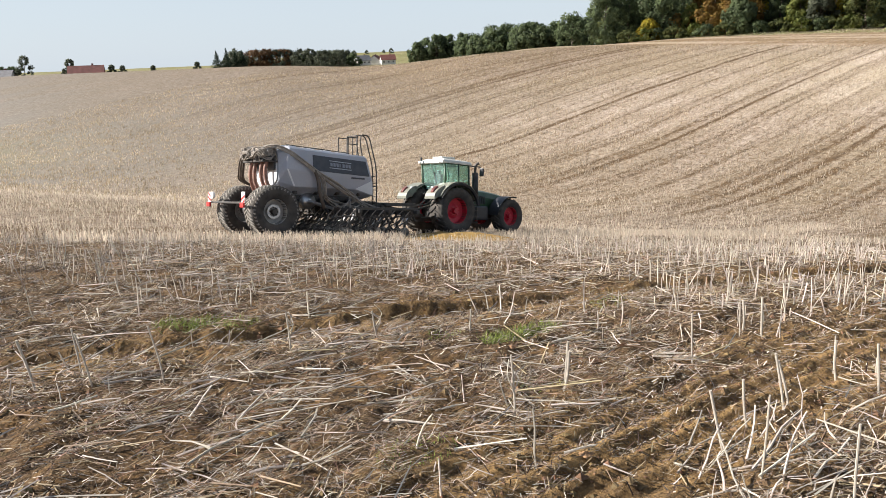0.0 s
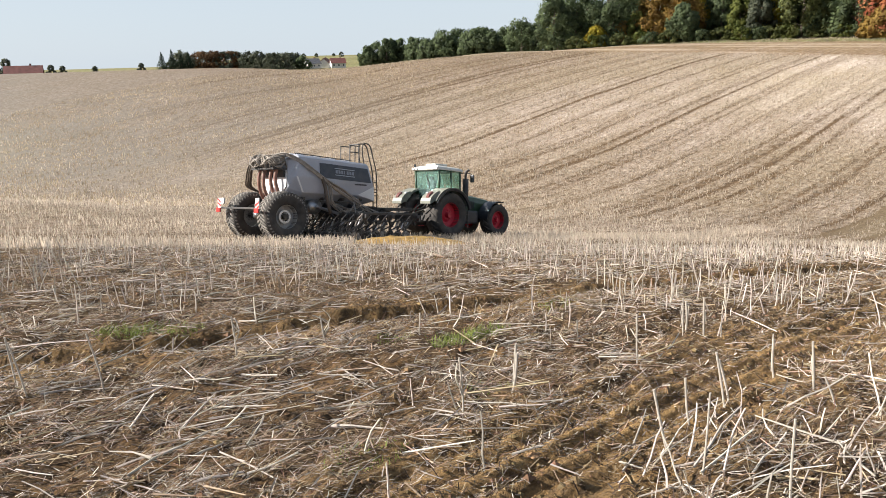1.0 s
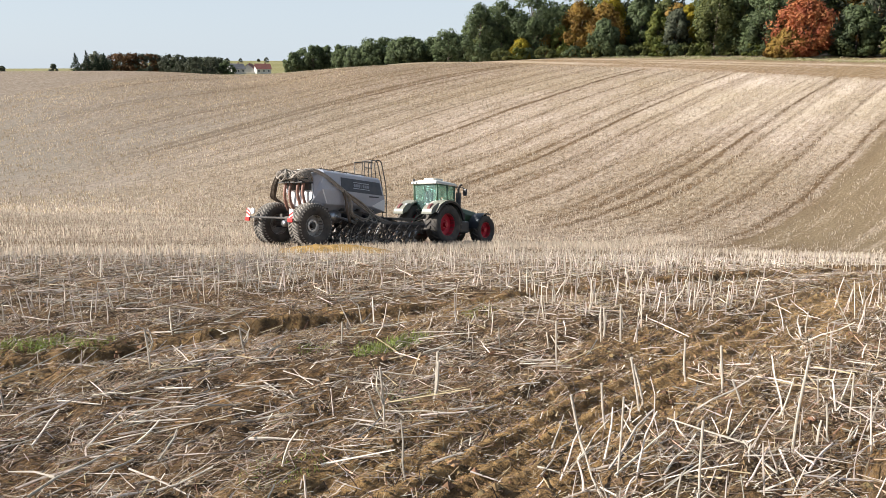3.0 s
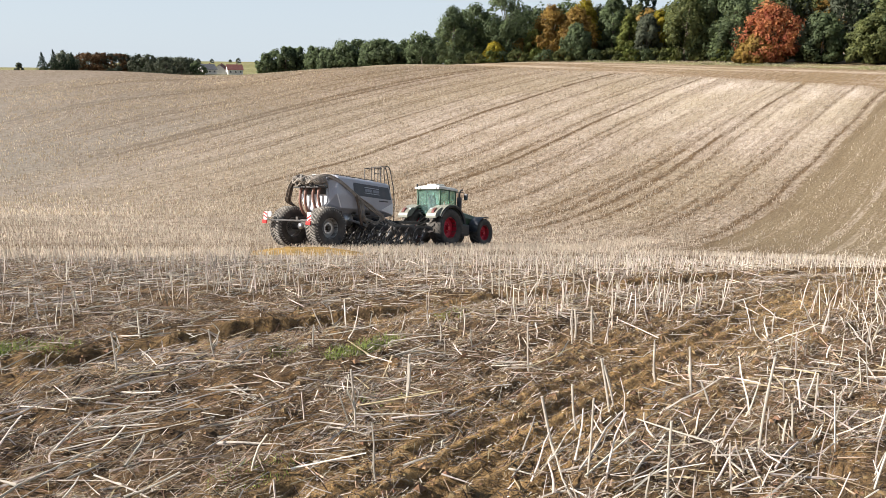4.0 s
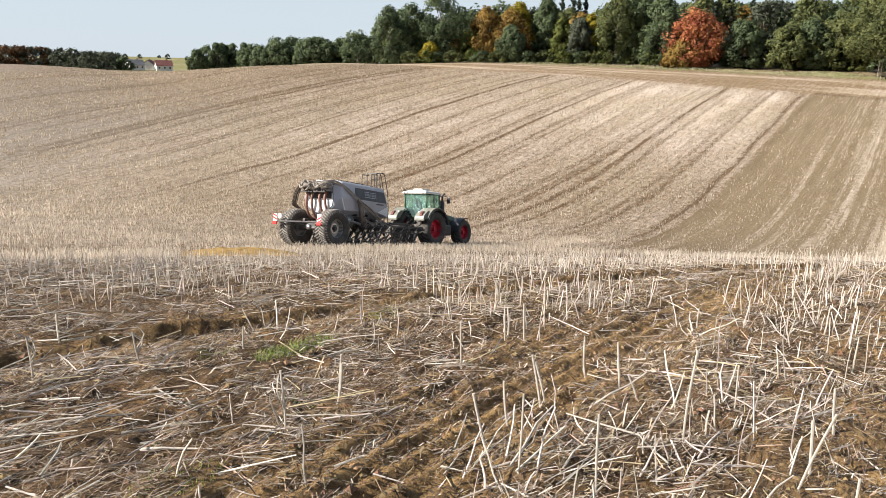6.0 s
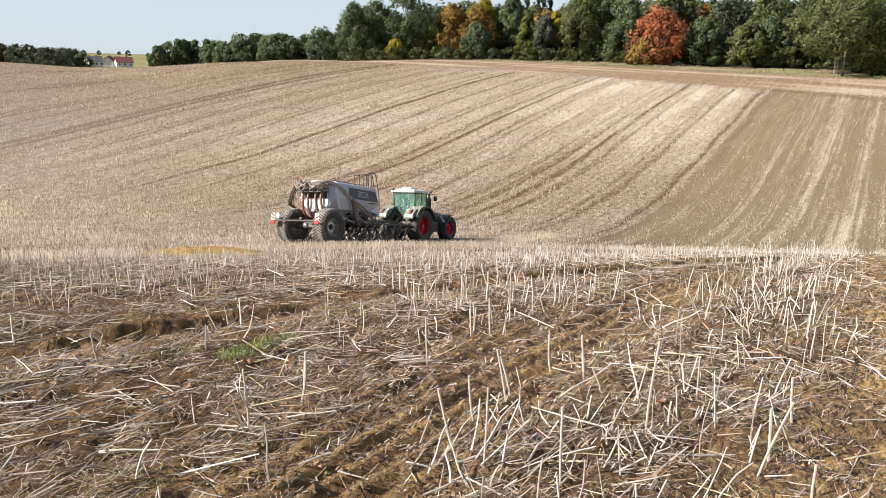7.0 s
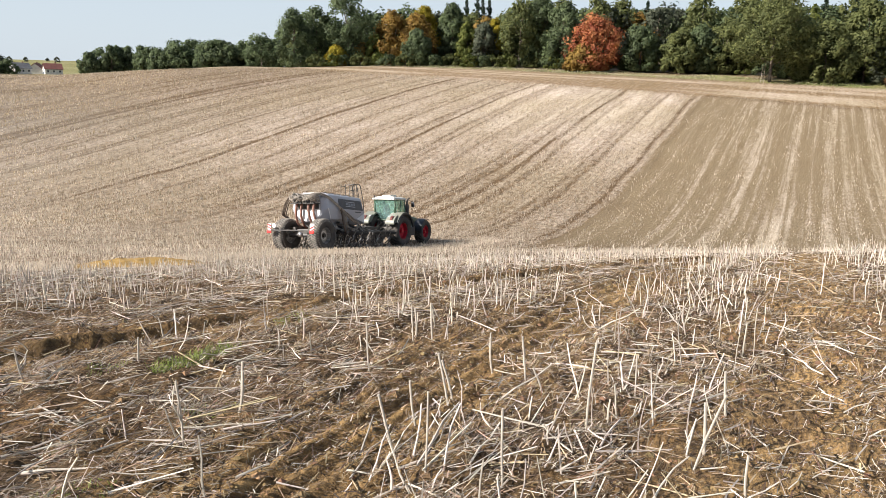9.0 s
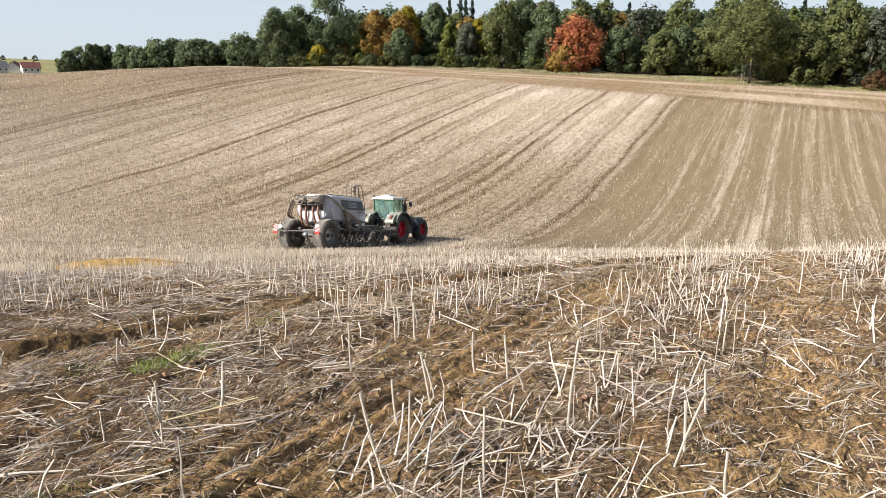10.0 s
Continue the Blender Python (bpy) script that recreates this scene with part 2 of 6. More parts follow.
def ground_material():
    """Soil under straw litter; the share of straw, the tracks and the grass come from the plan."""
    m = bpy.data.materials.new("field_soil")
    m.use_nodes = True
    nt = m.node_tree
    nd, lk = nt.nodes, nt.links
    b = nd["Principled BSDF"]
    b.inputs["Roughness"].default_value = 0.95
    b.inputs["Specular IOR Level"].default_value = 0.15
    tc = nd.new("ShaderNodeTexCoord")
    mp = nd.new("ShaderNodeMapping")
    mp.inputs["Rotation"].default_value = (0, 0, radians(-40))
    lk.new(tc.outputs["Object"], mp.inputs["Vector"])

    def noi(sc, stretch=1.0, detail=4, rough=0.55):
        s = nd.new("ShaderNodeMapping")
        s.inputs["Scale"].default_value = (1 / stretch, 1, 0)
        lk.new(mp.outputs[0], s.inputs["Vector"])
        n = nd.new("ShaderNodeTexNoise")
        n.inputs["Scale"].default_value, n.inputs["Detail"].default_value, n.inputs["Roughness"].default_value = sc, detail, rough
        lk.new(s.outputs[0], n.inputs["Vector"])
        return n.outputs["Fac"]

    def rng(val, a, c, lo=0.0, hi=1.0):
        r = nd.new("ShaderNodeMapRange")
        for i, x in enumerate((a, c, lo, hi)):
            r.inputs[i + 1].default_value = x
        lk.new(val, r.inputs[0])
        return r.outputs[0]

    def mth(op, a, c):
        x = nd.new("ShaderNodeMath")
        x.operation = op
        for s, val in zip(x.inputs, (a, c)):
            if isinstance(val, (int, float)):
                s.default_value = val
            else:
                lk.new(val, s)
        return x.outputs[0]

    def mix(fac, a, c):
        x = nd.new("ShaderNodeMix")
        x.data_type = "RGBA"
        for s, val in ((x.inputs[0], fac), (x.inputs[6], a), (x.inputs[7], c)):
            if isinstance(val, tuple):
                s.default_value = (*val, 1)
            else:
                lk.new(val, s)
        return x.outputs[2]
    att = nd.new("ShaderNodeAttribute")
    att.attribute_name = "plan"
    sep = nd.new("ShaderNodeSeparateColor")
    lk.new(att.outputs["Color"], sep.inputs[0])
    straw, track, grass = sep.outputs
    # the dark end is lowered to carry the shade of voids in the litter
    soil = mix(rng(noi(1.3), 0.3, 0.7), (0.034, 0.021, 0.011), (0.30, 0.168, 0.064))
    soil = mix(rng(noi(14, 1, 6), 0.35, 0.7), soil, (0.125, 0.08, 0.042))
    lanes = mth("MULTIPLY", mth("MINIMUM", mth("MAXIMUM", mth("MULTIPLY", att.outputs["Alpha"], -1.0), 0.0), 1.0), rng(noi(2.2, 2, 4), 0.35, 0.6, 0.25, 0.85))
    soil = mix(lanes, soil, (0.52, 0.325, 0.135))
    bare = mth("SUBTRACT", 1.0, mth("MULTIPLY", track, 0.35))
    # near-black flecks paint the shade of crevices into the soil
    soil = mix(mth("MULTIPLY", bare, rng(noi(26, 2.2, 5, 0.7), 0.43, 0.58, 0, 0.9)), soil, (0.042, 0.026, 0.015))
    soil = mix(mth("MULTIPLY", bare, rng(noi(70, 3.5, 3, 0.6), 0.54, 0.66, 0, 0.8)), soil, (0.22, 0.155, 0.098))
    soil = mix(rng(noi(95, 0.4, 3, 0.6), 0.55, 0.68, 0, 0.7), soil, (0.19, 0.13, 0.078))
    sown = mth("MINIMUM", mth("MAXIMUM", att.outputs["Alpha"], 0.0), 1.0)
    soil = mix(mth("MULTIPLY", sown, rng(noi(0.9, 6, 5, 0.7), 0.3, 0.7, 0.55, 0.95)), soil, mix(rng(noi(7, 3, 4, 0.7), 0.35, 0.65), (0.125, 0.09, 0.05), (0.33, 0.252, 0.155)))
    worn = mth("MULTIPLY", mth("MULTIPLY", mth("MINIMUM", track, 1.0), 0.6), mth("GREATER_THAN", att.outputs["Alpha"], -0.03))
    soil = mix(worn, soil, (0.085, 0.055, 0.035))
    pale = mix(rng(noi(0.35, 3), 0.35, 0.65), (0.47, 0.38, 0.288), (0.64, 0.53, 0.428))
    pale = mix(rng(noi(0.06, 2), 0.4, 0.62, 0, 0.6), pale, (0.44, 0.36, 0.235))
    # straw and soil turn greyer towards the left hill
    greyness = nd.new("ShaderNodeAttribute")
    greyness.attribute_name = "hill_grey"
    old = mth("MULTIPLY", greyness.outputs["Fac"], rng(noi(0.09, 3, 4), 0.3, 0.65, 0.55, 1.0))
    pale = mix(old, pale, (0.33, 0.30, 0.262))
    soil = mix(old, soil, (0.17, 0.145, 0.115))
    cover = mth("ADD", mth("MULTIPLY", noi(5.5, 2.5, 5, 0.7), 0.8), mth("MULTIPLY", noi(1.5, 1.5, 5, 0.8), 0.80))
    cover = mth("ADD", cover, mth("MULTIPLY", mth("SUBTRACT", noi(2.6, 36, 4, 0.65), 0.5), mth("ADD", mth("MULTIPLY", mth("MAXIMUM", att.outputs["Alpha"], 0.0), 0.45), 0.3)))
    cover = mth("SUBTRACT", cover, mth("MULTIPLY", mth("MAXIMUM", att.outputs["Alpha"], 0.0), rng(noi(1.25, 90, 2), 0.46, 0.64, 0, 0.27)))
    cover = mth("ADD", cover, mth("ADD", straw, -0.18))
    cover = mth("SUBTRACT", cover, mth("MULTIPLY", track, mth("ADD", noi(0.8, 3), 0.1)))
    col = mix(rng(cover, 0.98, 1.42), soil, pale)
    green = mix(rng(noi(3, 1), 0.35, 0.65), (0.075, 0.11, 0.022), (0.30, 0.26, 0.10))
    col = mix(mth("MULTIPLY", grass, rng(noi(0.5), 0.3, 0.55)), col, green)
    lk.new(col, b.inputs["Base Color"])
    bp = nd.new("ShaderNodeBump")
    bp.inputs["Strength"].default_value, bp.inputs["Distance"].default_value = 1.0, 0.04
    lk.new(mth("ADD", noi(22, 1, 6, 0.7), mth("MULTIPLY", noi(5, 2), 1.5)), bp.inputs["Height"])
    lk.new(bp.outputs[0], b.inputs["Normal"])
    return m


SOIL = ground_material()
STRAW = mat("dry_straw", (0.555, 0.48, 0.40), 0.75, vary=0.13, scale=9, island=0.46, coords="Generated")
STRAW_HILL = let_through(mat("bleached_stubble", (0.645, 0.545, 0.43), 0.85, vary=0.14, scale=9, island=0.22, coords="Generated"), 0.45)
STRAW_TAN = let_through(mat("tan_stubble", (0.44, 0.345, 0.225), 0.85, vary=0.16, scale=9, island=0.25, coords="Generated"), 0.45)
STRAW_OLD = mat("weathered_straw", (0.37, 0.275, 0.175), 0.85, vary=0.16, scale=9, island=0.42, coords="Generated")
STRAW_GREY = mat("grey_rotting_straw", (0.37, 0.315, 0.262), 0.85, vary=0.16, scale=9, island=0.45, coords="Generated")
STRAW_RED = mat("red_brown_stem_skin", (0.23, 0.135, 0.08), 0.85, vary=0.16, scale=9, island=0.45, coords="Generated")
# brown chaff, coloured darker to stand for shade between the straws
CHAFF = mat("chaff_with_gap_shade", (0.065, 0.04, 0.024), 0.9, vary=0.2, scale=9, island=0.5, coords="Generated")
CLOD = mat("soil_clod", (0.22, 0.135, 0.065), 0.95, vary=0.2, scale=12, island=0.4, bump=0.6)
OCHRE = mat("ochre_sand", (0.33, 0.20, 0.055), 0.95, vary=0.18, scale=4, bump=0.7, bump_scale=30)
GREEN = mat("fresh_grass", (0.24, 0.30, 0.05), 0.6, vary=0.2, island=0.35)
DRY_GRASS = mat("dry_grass", (0.36, 0.31, 0.19), 0.8, vary=0.25, scale=0.4, island=0.4)
BARK = mat("bark", (0.13, 0.10, 0.075), 0.9, vary=0.25, scale=3, bump=0.8, bump_scale=14)


# ---- the land: one sheet from underfoot to the horizon ----
def steps(knots):
    """Coordinates with a step that grows between knots (place, step)."""
    out = [knots[0][0]]
    while out[-1] < knots[-1][0]:
        out.append(out[-1] + float(np.interp(out[-1], [k[0] for k in knots], [k[1] for k in knots])))
    return np.array(out)


def in_ruts(u, v):
    return np.maximum(np.maximum(rut(u, v, RUT_B, 0.45), rut(u, v, RUT_A, 0.3)), 0.5 * rut(u, v, (-0.35, 0.0), 0.5))


def build_ground():
    gu = steps([(-4000, 300), (-300, 40), (-40, 4), (-4, 0.4), (-1.5, 0.065), (0, 0.055), (6.5, 0.055), (9, 0.08), (14, 0.15), (40, 0.8), (60, 1.5), (190, 2.6), (400, 14), (900, 50), (4000, 200)])
    gv = steps([(-4000, 300), (-300, 40), (-60, 2.5), (-20, 0.8), (-3, 0.2), (-1, 0.06), (0.6, 0.045), (1.0, 0.028), (2.5, 0.028), (3.1, 0.045), (6.5, 0.05), (9, 0.08), (14, 0.16), (20, 0.4), (100, 0.46), (130, 1.2), (240, 3), (400, 12), (900, 50), (4000, 200)])
    u, v = np.meshgrid(gu, gv, indexing="ij")
    x, y = to_xy(u, v)
    z = ground_z(u, v)
    n, k = u.shape
    idx = np.arange(n * k).reshape(n, k)
    faces = np.stack([idx[:-1, :-1], idx[1:, :-1], idx[1:, 1:], idx[:-1, 1:]], -1).reshape(-1, 4)
    ob = arrays("ground", np.stack([x, y, z], -1).reshape(-1, 3), faces, SOIL, True)
    # straw, tracks, grass
    wob = 0.5 * (vnoise(u / 9, v / 9, 5) - 0.5)
    r = np.hypot(u, v)
    near = 1 - smooth(r, 12, 26)
    straw = 0.51 - 0.42 * near - 0.3 * near * in_ruts(u, v)
    tracks = np.zeros_like(u)
    for vt, dark in TRACKS:
        for side, part_of in ((-0.9, 1.0), (0.9, 0.55)):
            tracks += 0.85 * dark * part_of * np.exp(-((v - vt - side + wob) / 0.25) ** 2)
    for i in range(26):  # faint harvest lanes between them
        vt = 17.5 + i * 3.3 + 1.2 * math.sin(i * 2.1)
        tracks += (0.16 + 0.16 * math.sin(i * 1.7) ** 2) * np.exp(-((v - vt + wob) / 0.3) ** 2)
    tracks *= smooth(u, 34, 62) * (1 - smooth(u, 132, 136))
    drilled = smooth(u + 6 * (vnoise(u / 6, v / 6, 7) - 0.5), 36, 58) * (1 - smooth(v + wob, 15.9, 16.7))
    lanes = 0.5 + 0.5 * np.sin(v * 6.2832 / 4.5 + 0.6)
    straw -= drilled * (0.09 - 0.08 * lanes**3)
    straw -= 0.08 * smooth(v, 62, 110) * smooth(u, 10, 40)
    strip = np.exp(-((v - 1.4) / 0.8) ** 2) + 0.8 * np.exp(-((v + 2.6) / 0.7) ** 2)
    straw += 0.26 * drilled * strip * (1 - smooth(u, 60, 85))
    bright = smooth(v, 17, 22) * (1 - smooth(v, 40, 56)) * smooth(u, 80, 112)
    straw += 0.14 * bright * (0.72 + 0.28 * np.sign(np.sin(v * 6.2832 / 6.2)))
    straw -= 0.03 * smooth(r, 20, 30) * (1 - smooth(r, 62, 85)) * (1 - drilled)
    straw += 0.05 * smooth(r, 75, 105) * (1 - drilled) * (1 - smooth(v, 60, 100))
    straw -= 0.16 * smooth(r, 12, 18) * (1 - smooth(r, 28, 36))
    straw += 0.02 * smooth(r, 40, 60) * (1 - drilled) - 0.13 * drilled * smooth(v, 7, 14)
    head = smooth(u + 1.5 * (vnoise(u / 3, v / 3, 8) - 0.5), 133, 135)
    straw = straw * (1 - head) + head * (0.42 + 0.2 * smooth(vnoise(v / 30, u / 1.6, 3), 0.45, 0.8))
    tracks *= 1 - head
    grass = smooth(u + 2 * (vnoise(u / 3, v / 5, 6) - 0.5), 155.5, 158) * (0.55 + 0.45 * (1 - smooth(v, -20, 40))) * (1 - 0.8 * smooth(u, 160, 166))
    valley = np.exp(-((v - 125) / 20) ** 2 - ((u - 0) / 22) ** 2)
    grass = np.maximum(grass, 0.55 * valley)
    grass = np.maximum(grass, smooth(np.hypot(x, y), 450, 600) * 0.95)
    tracks += 0.9 * near * np.maximum(rut(u, v, RUT_B, 0.42), 0.8 * rut(u, v, RUT_A, 0.25)) * smooth(u, -3, 0)
    ochre = near * np.clip(rut(u, v, RUT_B, 0.6) + 0.7 * rut(u, v, (RUT_A[0] - 0.25, RUT_A[1]), 0.4) + rut(u, v, (-0.35, 0.0), 0.55), 0, 1)
    col = np.stack([np.clip(straw, 0, 1), np.clip(tracks, 0, 1.6), grass, drilled * (1 - head) - ochre - 0.5 * head * (1 - smooth(u, 154, 158))], -1).reshape(-1, 4).astype(np.float32)
    a = ob.data.attributes.new("plan", "FLOAT_COLOR", "POINT")
    a.data.foreach_set("color", col.ravel())
    # share of grey, rising towards the left hill
    w = ob.data.attributes.new("hill_grey", "FLOAT", "POINT")
    w.data.foreach_set("value", (smooth(v, 48, 105) * smooth(-u, -112, -25) * (1 - near)).ravel().astype(np.float32))
    return tagged(ob, "brown stubble field falling to a dip and rising to a wood", "ground", kind="structure")


ground = build_ground()


# ---- stubble and straw ----
def soften(crown, normals):
    """Shades the leaves or stems of a clump together."""
    crown.data.polygons.foreach_set("use_smooth", np.full(len(crown.data.polygons), True))
    crown.data.normals_split_custom_set_from_vertices(normals.tolist())


def stalks(name, base, lean, length, radius, material, sides=3, bend=0.0, rings=2):
    """Many stems at once: base n x 3, lean n x 3 (unit vectors), length and radius n."""
    n = len(base)
    side = np.cross(lean, np.array([0.31, 0.2, 0.93]))
    side /= np.linalg.norm(side, axis=1)[:, None] + 1e-9
    up = np.cross(lean, side)
    V = np.empty((n, rings * sides, 3))
    bow = bend * np.random.normal(0, 1, (n, 1)) * length[:, None]
    for i in range(rings):
        f = i / (rings - 1)
        c = base + lean * (length * f)[:, None] + side * bow * f * (1 - f) * 2
        if 0 < i < rings - 1:  # joints where the stem kinks
            c = c + (side * np.random.normal(0, bend * 0.18, (n, 1)) + up * np.random.normal(0, bend * 0.18, (n, 1))) * length[:, None]
        rr = radius * (1.0 - 0.35 * f) * np.random.uniform(0.85, 1.12, n)
        for k in range(sides):
            a = 6.2832 * k / sides
            V[:, i * sides + k] = c + rr[:, None] * (math.cos(a) * side + math.sin(a) * up)
    F = []
    for i in range(rings - 1):
        for k in range(sides):
            j = (k + 1) % sides
            F.append((i * sides + k, i * sides + j, (i + 1) * sides + j, (i + 1) * sides + k))
    F = (np.arange(n)[:, None, None] * rings * sides + np.array(F)[None]).reshape(-1, 4)
    return arrays(name, V.reshape(-1, 3), F, material)


def tilt(n, spread):
    a, b = np.random.uniform(0, 6.2832, n), np.abs(np.random.normal(0, spread, n))
    return np.stack([np.sin(b) * np.cos(a), np.sin(b) * np.sin(a), np.cos(b)], -1)


def scatter(n, u0, u1, v0, v1):
    return np.random.uniform(u0, u1, n), np.random.uniform(v0, v1, n)


def place(u, v, lift=0.0):
    x, y = to_xy(u, v)
    return np.stack([x, y, ground_z(u, v) + lift], -1)


def blades(name, base, lean, length, width, material, along=False):
    """Thin flat stems, one four-sided strip each, turned at random or roughly along the rows."""
    n = len(base)
    a = np.random.normal(radians(40), 0.6, n) if along else np.random.uniform(0, 3.1416, n)
    side = np.stack([np.cos(a), np.sin(a), np.zeros(n)], -1) * (width / 2)[:, None]
    top = base + lean * length[:, None]
    V = np.stack([base - side, base + side, top + side * 0.8, top - side * 0.8], 1)
    ob = arrays(name, V.reshape(-1, 3), np.arange(n * 4).reshape(-1, 4), material)
    return ob


def off_mound(u, v):
    x, y = to_xy(u, v)
    return ~((np.abs(x - MOUND[0]) < 1.9) & (y > MOUND[1] - 2.6) & (y < MOUND[1] + 0.9))


def lane_bare(u, v):
    """Wheel lanes of the old tramlines, where nothing stands."""
    return np.maximum(np.exp(-((v + 0.3) / 0.45) ** 2), 0.8 * np.exp(-((v + 2.3) / 0.4) ** 2))


def build_stubble():
    # standing stems close by: thick, in loose rows 0.3 m apart
    u, v = scatter(60000, -1.5, 24, -6, 24)
    r = np.hypot(u, v)
    row = np.cos(v * 6.2832 / 0.33) * 0.5 + 0.5
    clump = vnoise(u / 1.1, v / 1.1, 21)
    chance = (0.36 - 0.12 * smooth(r, 7, 10)) * (0.35 + 0.65 * row) * (0.2 + 1.5 * smooth(clump, 0.35, 0.75)) * (0.18 + 0.82 * smooth(r, 4.5, 8.5)) * (1 - 0.93 * in_ruts(u, v)) * (1 - 0.95 * lane_bare(u, v)) * (1 - 0.55 * smooth(r, 13, 20))
    keep = (np.random.rand(len(u)) < chance) & (r > 1.9) & off_mound(u, v)
    u, v = u[keep], v[keep]
    n = len(u)
    L = np.clip(np.random.normal(0.22, 0.075, n), 0.05, 0.42)
    ob = stalks("stubble", place(u, v, -0.02), tilt(n, 0.27), L, np.random.uniform(0.003, 0.0075, n), STRAW, 5, 0.05, 4)
    tagged(ob, "pale dry rape stubble standing in loose rows", "stubble", kind="stuff")
    # the upright rows on both sides of the bare wheel lane
    m = 250
    ur = np.random.uniform(2.2, 17, m)
    vr = np.where(np.random.rand(m) < 0.68, np.random.normal(0.55, 0.3, m), np.random.normal(-1.25, 0.22, m))
    ok = ~((vr < -0.5) & (ur < 5))
    ur, vr = ur[ok], vr[ok]
    m = len(ur)
    ob = stalks("stubble", place(ur, vr, -0.02), tilt(m, 0.45), np.clip(np.random.normal(0.26, 0.09, m), 0.1, 0.5), np.random.uniform(0.003, 0.0065, m), STRAW, 5, 0.06, 4)
    tagged(ob, "dense row of tall pale stubble beside a bare lane", "stubble", kind="stuff")
    # thin side twigs and broken stems
    k = np.random.rand(n) < 0.6
    m = int(k.sum())
    ob = stalks("stubble_twigs", place(u[k] + np.random.normal(0, 0.03, m), v[k] + np.random.normal(0, 0.03, m), 0.0), tilt(m, 0.7), L[k] * np.random.uniform(0.3, 0.8, m), np.random.uniform(0.001, 0.003, m), STRAW_OLD, 3, 0.12, 3)
    tagged(ob, "thin brown twigs among the stubble", "stubble", kind="stuff")
    # middle distance
    u, v = scatter(150000, -14, 62, -26, 66)
    r = np.hypot(u, v)
    keep = (r > 14) & off_mound(u, v) & (np.random.rand(len(u)) < (0.06 + 0.5 * smooth(vnoise(u / 2.5, v / 0.9, 22), 0.35, 0.7)) * np.clip(0.4 + r / 60, 0.3, 1.0) * np.clip(30 / r, 0.75, 1.0) * (0.42 + 0.9 * smooth(r, 22, 46)) * (1 - 0.9 * lane_bare(u, v))) & ~((u > 46) & (v < 16.2) & (np.random.rand(len(u)) < 0.8))
    u, v = u[keep], v[keep]
    n = len(u)
    ob = blades("stubble", place(u, v, -0.02), tilt(n, 0.33), np.random.uniform(0.08, 0.28, n), np.random.uniform(0.006, 0.014, n) * np.clip(np.hypot(u, v) / 24, 0.7, 2.8), STRAW_HILL)
    tagged(ob, "pale dry stubble on the falling slope", "stubble", kind="stuff")
    # a thick stand before the lane that is being drilled
    u, v = scatter(300000, -30, 78, -12, 64)
    x, y = to_xy(u, v)
    r = np.hypot(u, v)
    keep = (r > 15) & (r < 78) & ~((u > 42) & (v < 16.2)) & (np.abs(np.degrees(np.arctan2(x, y)) - 8) < 46) & off_mound(u, v) & (np.random.rand(len(u)) < (0.3 + 0.7 * smooth(vnoise(u / 1.4, v / 0.6, 26), 0.3, 0.6)) * (0.35 + 0.65 * smooth(r, 17, 22)) * (1 - 0.55 * smooth(r, 45, 75)) * (1 - 0.5 * smooth(np.degrees(np.arctan2(x, y)), 14, 32)) * (0.5 + 0.5 * np.cos(v * 6.2832 / 0.5)) * (1 - 0.9 * lane_bare(u, v)))
    u, v = u[keep], v[keep]
    n = len(u)
    ob = blades("stubble", place(u, v, -0.02), tilt(n, 0.25), np.random.uniform(0.10, 0.30, n), np.random.uniform(0.007, 0.014, n) * np.clip(np.hypot(u, v) / 20, 0.8, 2.8), STRAW_HILL)
    tagged(ob, "thick stand of bleached stubble beside the drilled lane", "stubble", kind="stuff")
    u, v = scatter(9000, 4, 50, 18.6, 21.4)
    keep = off_mound(u, v)
    u, v = u[keep], v[keep]
    n = len(u)
    ob = blades("stubble", place(u, v, -0.02), tilt(n, 0.22), np.random.uniform(0.16, 0.36, n), np.random.uniform(0.008, 0.018, n), STRAW_HILL)
    tagged(ob, "tall uncut edge of stubble along the drilled lane", "stubble", kind="stuff")
    # the far slope
    u, v = scatter(560000, -40, 134, 16.4, 150)
    x, y = to_xy(u, v)
    az = np.degrees(np.arctan2(x, y))
    keep = (u > 62 - 60 * smooth(v, 40, 66)) & (az > -34) & (az < 60) & (np.random.rand(len(u)) < (0.55 + 0.45 * np.cos(v * 6.2832 / 0.8)) * (0.12 + 0.88 * smooth(vnoise(u / 5, v / 0.8, 23) * 0.35 + vnoise(u / 0.9, v / 0.7, 24) * 0.65, 0.42, 0.58)))
    for vt in TRACKS:
        keep &= ~((np.abs(np.abs(v - vt[0]) - 0.9) < 0.3) & (np.random.rand(len(u)) < 0.85))
    u, v = u[keep], v[keep]
    n = len(u)
    mixed = np.random.rand(n) < 0.32 + 0.4 * smooth(v, 50, 100)
    for k, ma, lab in ((~mixed, STRAW_HILL, "pale stubble covering the rising hillside"), (mixed, STRAW_TAN, "weathered tan stubble covering the rising hillside")):
        m = int(k.sum())
        ob = blades("stubble", place(u[k], v[k], -0.02), tilt(m, 0.3), np.random.uniform(0.14, 0.36, m), np.random.uniform(0.025, 0.06, m), ma, True)
        tagged(ob, lab, "stubble", kind="stuff")
    # sparse stubble left in strips on the drilled ground
    u, v = scatter(150000, 40, 133, -45, 16.2)
    lane = np.maximum(1.3 * np.abs(np.sin(v * math.pi / 2.25 + 0.4)) ** 10, np.exp(-((v - 1.4) / 0.7) ** 2) + np.exp(-((v + 2.6) / 0.6) ** 2))
